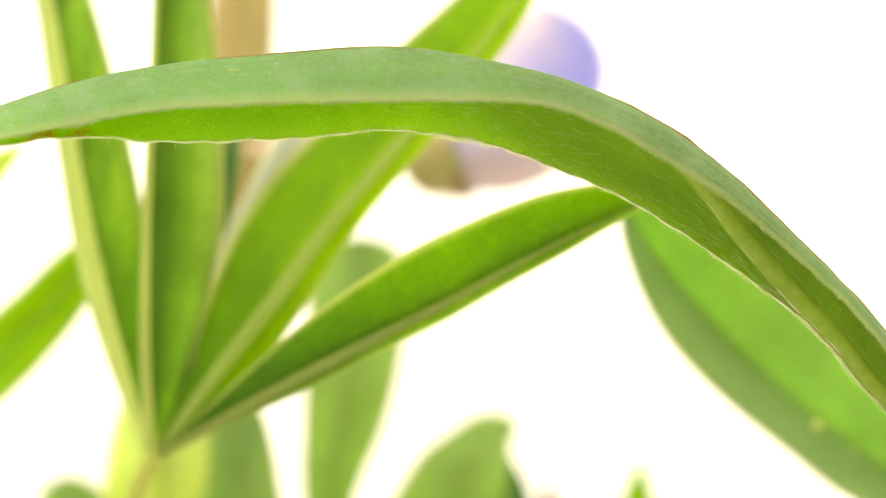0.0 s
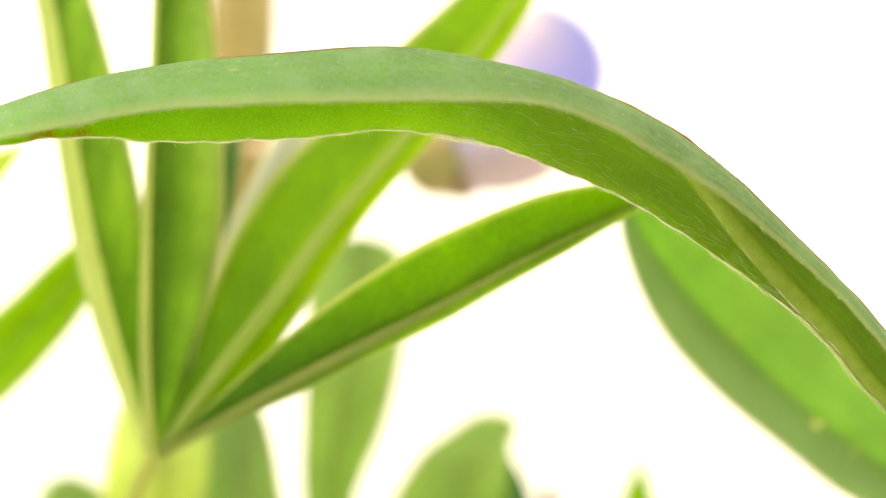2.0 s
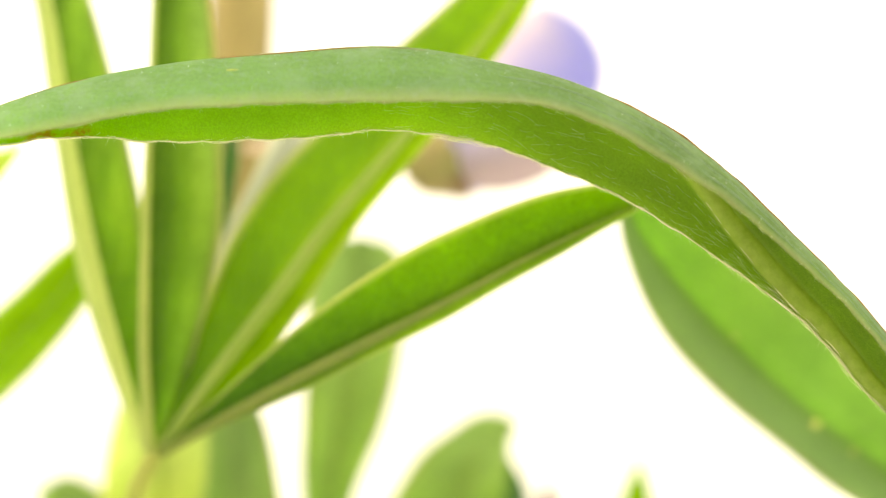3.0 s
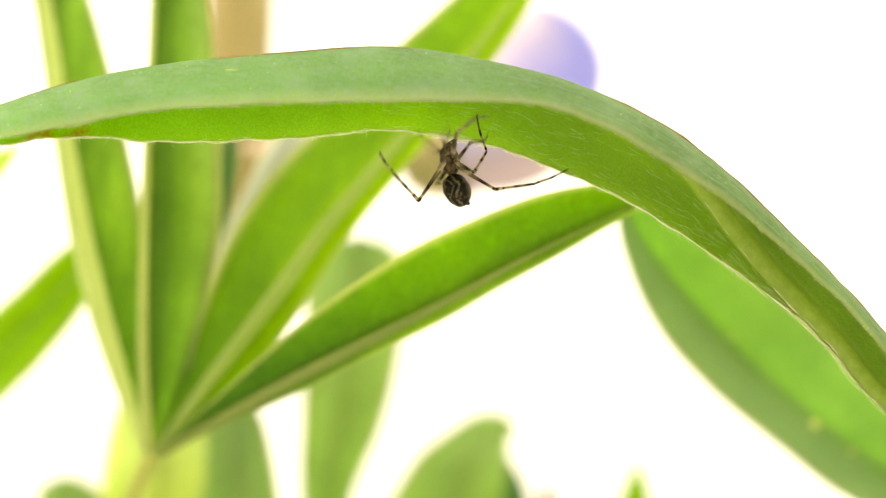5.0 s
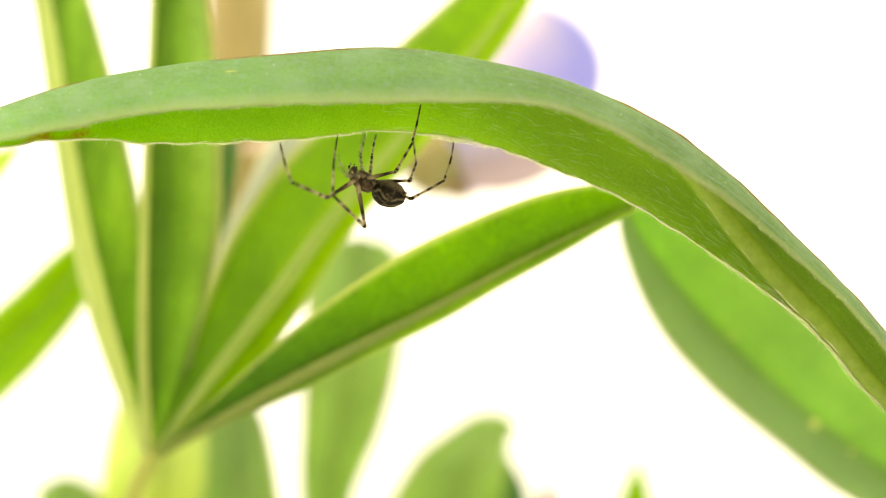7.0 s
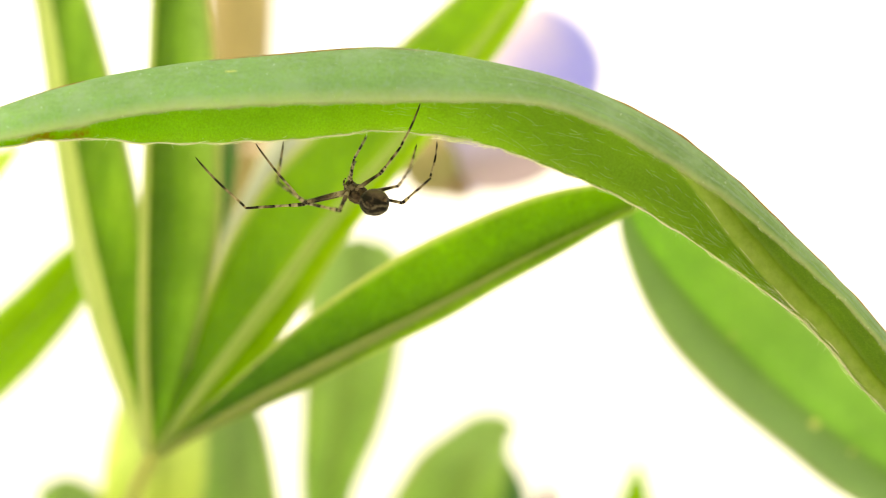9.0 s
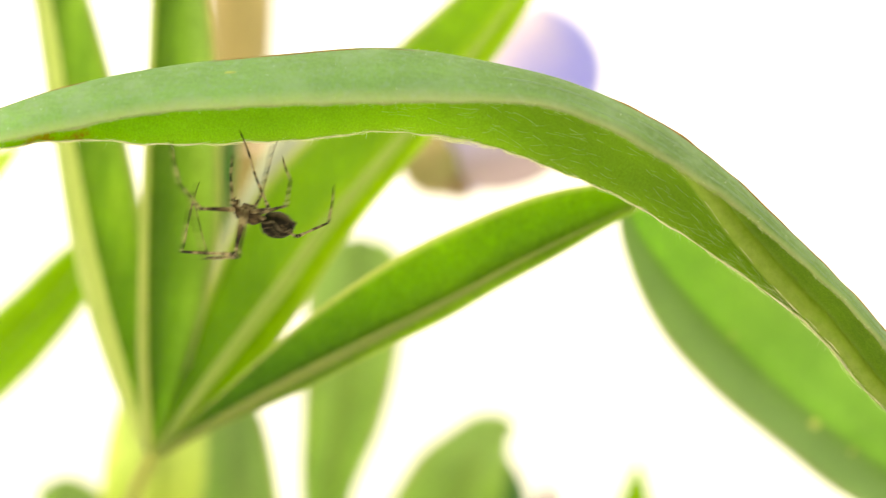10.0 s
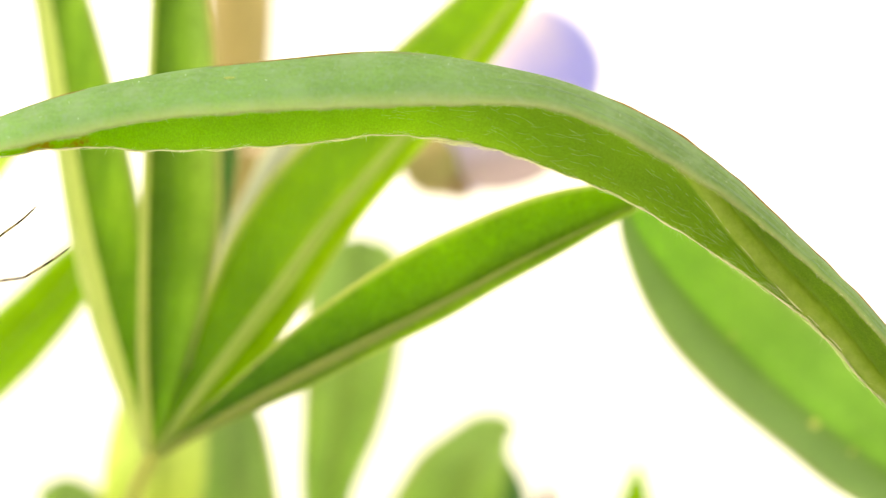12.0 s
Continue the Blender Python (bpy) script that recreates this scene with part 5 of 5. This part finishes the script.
    step(10.20, (-19.32, 0.50, 2.38), (-16.95, 0.29, 1.21),
         ((-21.14, -0.82, -1.71), (-22.72, -4.76, 0.05), (-27.10, -1.75, 3.24)),
         ((-22.95, 2.13, 0.76), (-26.54, 1.09, 2.66), (-29.08, -0.05, 7.75)),
         ((-17.34, -1.40, 4.16), (-17.05, -1.55, 6.84), (-16.59, 0.36, 10.21)),
         ((-15.22, 0.48, 1.10), (-11.98, 0.84, 2.06), (-10.00, -2.50, 4.35)),
         ((-22.80, 4.74, 2.96), (-23.42, 1.08, 5.68), (-21.37, -4.28, 8.04)),
         ((-19.78, 5.41, 3.96), (-18.80, 1.53, 5.23), (-17.11, -4.02, 5.39)),
         ((-19.65, 3.47, 3.89), (-20.24, 0.91, 4.50), (-19.78, -2.96, 4.77)),
         ((-16.62, 4.09, 3.19), (-15.30, 1.73, 5.24), (-13.78, -2.34, 6.40)))
    step(10.50, (-22.58, 0.50, 2.29), (-20.23, 0.39, 1.07),
         ((-24.02, -0.30, -1.94), (-28.47, 0.20, -0.88), (-31.00, 1.34, 4.66)),
         ((-25.47, -3.58, 1.75), (-28.92, -1.72, 3.24), (-31.74, -3.06, 8.13)),
         ((-20.45, 0.18, 4.38), (-18.77, 0.36, 6.48), (-16.69, 0.37, 9.78)),
         ((-18.33, 0.63, 1.56), (-15.07, 1.09, 2.40), (-13.06, -2.70, 3.75)),
         ((-25.88, 4.76, 3.70), (-24.98, 1.13, 6.38), (-21.62, -3.76, 8.18)),
         ((-19.93, -2.19, 3.90), (-19.31, -5.92, 5.72), (-20.00, -0.75, 8.25)),
         ((-20.49, 1.38, 4.46), (-20.24, 4.07, 4.64), (-19.78, 0.48, 6.11)),
         ((-20.03, 4.23, 2.95), (-19.69, 1.23, 4.52), (-18.97, -3.18, 4.99)))
    step(10.70, (-26.55, 0.50, 1.91), (-24.50, 1.00, 0.30),
         ((-27.60, -0.43, -2.27), (-30.62, -3.55, -0.76), (-30.66, -0.55, 4.66)),
         ((-30.18, -0.61, -0.32), (-30.72, -4.65, 0.71), (-34.08, -0.41, 2.82)),
         ((-24.53, 0.27, 4.23), (-22.76, 0.48, 6.25), (-19.97, 0.75, 8.97)),
         ((-22.47, 0.90, 0.25), (-19.31, 1.47, 1.38), (-16.63, -1.62, 3.25)),
         ((-30.58, 3.89, 3.67), (-34.06, 2.56, 6.35), (-31.73, -2.92, 8.07)),
         ((-27.83, 5.33, 3.22), (-24.98, 2.68, 4.82), (-24.85, -2.87, 6.50)),
         ((-26.06, 3.17, 3.88), (-24.23, 1.54, 5.00), (-24.23, -2.25, 5.94)),
         ((-25.44, 4.55, 3.45), (-23.79, 2.68, 5.77), (-20.89, 0.24, 8.19)))
    step(11.00, (-30.98, 0.50, 2.47), (-29.06, 1.06, 0.73),
         ((-31.63, -1.42, -1.56), (-31.00, -5.82, -0.40), (-33.46, -0.43, 1.43)),
         ((-32.19, -3.98, 0.93), (-34.24, -0.73, 2.63), (-29.96, -3.82, 5.05)),
         ((-28.30, -1.51, 2.11), (-27.28, -3.03, 4.09), (-28.41, 0.32, 5.73)),
         ((-26.79, 1.11, 1.18), (-24.10, 3.00, 2.06), (-21.19, 0.07, 3.85)),
         ((-31.77, -3.88, 3.53), (-30.85, -7.45, 6.27), (-31.70, -1.61, 8.18)),
         ((-34.44, 4.45, 3.83), (-35.68, 7.45, 7.03), (-32.85, 2.05, 8.48)),
         ((-30.37, 3.20, 4.36), (-29.21, 1.16, 5.69), (-29.16, -2.49, 7.06)),
         ((-31.61, 4.10, 4.64), (-30.84, 0.81, 4.96), (-30.83, -3.46, 3.54)))
    step(11.20, (-33.55, 0.50, 1.21), (-31.83, 1.01, -0.74),
         ((-34.04, -4.04, -0.84), (-37.58, -1.76, -2.69), (-39.84, 1.69, 1.93)),
         ((-34.49, -4.00, -0.40), (-38.00, -1.86, 0.50), (-38.79, 1.41, 5.22)),
         ((-30.40, 0.12, 1.44), (-29.88, 2.33, 2.90), (-27.98, -1.02, 3.49)),
         ((-29.83, 1.03, -1.11), (-26.57, 1.86, -0.61), (-23.14, -0.12, 1.53)),
         ((-35.50, 5.35, 2.74), (-34.75, 1.55, 5.23), (-31.82, -3.20, 7.91)),
         ((-34.22, 5.44, 2.50), (-33.41, 2.95, 5.79), (-31.68, -1.68, 8.81)),
         ((-33.43, 3.77, 2.22), (-32.53, 1.26, 2.63), (-31.14, -2.36, 3.09)),
         ((-31.86, 4.62, 0.05), (-30.05, 2.11, 1.47), (-28.19, -1.90, 2.32)))
    step(11.50, (-36.81, 0.50, 0.75), (-34.93, 0.45, -1.12),
         ((-37.51, -4.26, -0.84), (-41.75, -2.69, 0.05), (-43.50, 0.33, 5.17)),
         ((-36.94, -4.60, 0.93), (-40.31, -2.87, 2.75), (-40.75, 0.42, 7.50)),
         ((-33.84, -0.00, 0.60), (-32.99, -2.24, 1.86), (-34.26, 1.24, 3.10)),
         ((-32.96, 1.06, -1.00), (-29.89, 2.35, -0.33), (-27.38, -1.06, 1.20)),
         ((-36.88, -3.58, 2.73), (-36.18, -7.65, 4.76), (-37.39, -2.24, 7.54)),
         ((-38.69, 4.96, 2.49), (-37.68, 1.58, 4.76), (-35.31, -2.99, 7.43)),
         ((-33.83, 0.67, 0.98), (-31.95, 1.20, 2.84), (-29.02, -0.61, 4.66)),
         ((-37.37, 4.68, 1.27), (-35.47, 2.02, 2.18), (-33.23, -1.80, 3.01)))
    step(11.70, (-37.75, 0.50, 0.98), (-35.62, 1.23, -0.41),
         ((-38.87, -4.22, -0.84), (-43.11, -2.67, 0.05), (-44.90, 0.33, 5.17)),
         ((-38.28, -4.55, 0.93), (-41.67, -2.87, 2.75), (-42.15, 0.42, 7.50)),
         ((-34.83, -0.49, 2.13), (-32.96, 0.03, 4.01), (-30.03, 0.74, 6.49)),
         ((-33.54, 1.34, -0.10), (-30.44, 2.25, 0.96), (-27.73, -0.28, 3.52)),
         ((-38.14, -3.80, 2.72), (-37.39, -7.86, 4.75), (-38.67, -2.46, 7.52)),
         ((-40.11, 4.86, 2.49), (-39.06, 1.48, 4.76), (-36.63, -3.06, 7.43)),
         ((-38.24, 3.75, 1.97), (-37.53, 1.18, 2.40), (-36.01, -2.32, 3.22)),
         ((-38.20, 4.96, 1.02), (-36.25, 2.19, 1.24), (-34.12, -1.77, 1.50)))
    step(12.00, (-41.94, 0.50, -0.65), (-39.90, 1.27, -2.16),
         ((-41.79, -4.62, -1.73), (-46.05, -3.12, -0.85), (-47.95, -0.10, 4.22)),
         ((-41.38, -4.56, 0.05), (-44.80, -2.92, 1.84), (-45.39, 0.38, 6.58)),
         ((-38.95, 1.00, -0.43), (-36.83, 1.75, 1.06), (-34.03, 2.55, 3.66)),
         ((-38.21, 1.27, -2.86), (-35.02, 2.34, -2.41), (-31.49, 3.40, 0.17)),
         ((-41.43, -3.42, 1.84), (-40.56, -7.43, 3.91), (-42.02, -2.06, 6.64)),
         ((-43.54, 4.92, 1.51), (-42.41, 1.60, 3.82), (-39.87, -2.85, 6.54)),
         ((-42.09, 3.71, 0.53), (-41.34, 1.29, 1.46), (-39.71, -2.15, 2.32)),
         ((-41.14, 4.99, -0.44), (-39.55, 2.14, 0.52), (-37.60, -1.69, 1.87)))

    def body_at(head, rear):
        ax = (head - rear).normalized()
        az = Vector((0, 0, -1))
        az = (az - ax * az.dot(ax)).normalized()
        m = Matrix((ax, az.cross(ax), az)).transposed().to_4x4()
        m.translation = head * MM
        return m
    def hip_at(i, s):
        return Vector((HIP[i][0], HIP[i][1] * s, -0.2)) * MM
    # for each step the way that each of the leg's three pieces points
    ways = []
    for _, at in STEPS:
        body = body_at(at[0], at[1])
        row = []
        for n, (i, s, *_) in enumerate(legs):
            p = [body @ hip_at(i, s)] + [v * MM for v in at[2 + 3 * n:5 + 3 * n]]
            row += [(b - a).normalized() for a, b in zip(p, p[1:])]
        ways.append(row)
    def between(a, b, f):
        axis, angle = a.rotation_difference(b).to_axis_angle()
        return Matrix.Rotation(angle * f, 3, axis) @ a
    times = [s[0] for s in STEPS]
    body_rows, rows = [], {leg[2]: ([], [], []) for leg in legs}
    last = {}
    def aim(key, d):
        """Turns the part's x axis to d by the shortest way from where it pointed before."""
        if key not in last:
            last[key] = d.to_track_quat("X", "Z")
        now = last[key] @ Vector((1, 0, 0))
        last[key] = (now.rotation_difference(d) @ last[key]).normalized()
        return last[key]
    for t in [0.0] + [k / FPS for k in range(round(4.3 * FPS), 12 * FPS + 1)]:
        k = 0
        while k < len(times) - 2 and times[k + 1] <= t:
            k += 1
        f = min(1.0, max(0.0, (t - times[k]) / (times[k + 1] - times[k])))
        body = body_at(*(a.lerp(b, f) for a, b in zip(STEPS[k][1][:2], STEPS[k + 1][1][:2])))
        body_rows.append((t, body))
        inv = body.to_3x3().inverted()
        for n, (i, s, femur, tibia, foot) in enumerate(legs):
            d = [inv @ between(ways[k][3 * n + j], ways[k + 1][3 * n + j], f) for j in range(3)]
            a, b, c = (v * MM for v in LENGTHS[i])
            q1, q2, q3 = (aim((n, j), d[j]) for j in range(3))
            k1 = hip_at(i, s) + q1 @ Vector((a, 0, 0))
            k2 = k1 + q2 @ Vector((b, 0, 0))
            m1 = Matrix.Translation(hip_at(i, s)) @ q1.to_matrix().to_4x4()
            rows[femur][0].append((t, m1))
            rows[femur][1].append((t, m1.inverted() @ Matrix.Translation(k1) @ q2.to_matrix().to_4x4()))
            rows[femur][2].append((t, m1.inverted() @ Matrix.Translation(k2) @ q3.to_matrix().to_4x4()))
    walk(spider, body_rows)
    for i, s, femur, tibia, foot in legs:
        walk(femur, rows[femur][0])
        walk(tibia, rows[femur][1])
        walk(foot, rows[femur][2])


motions()
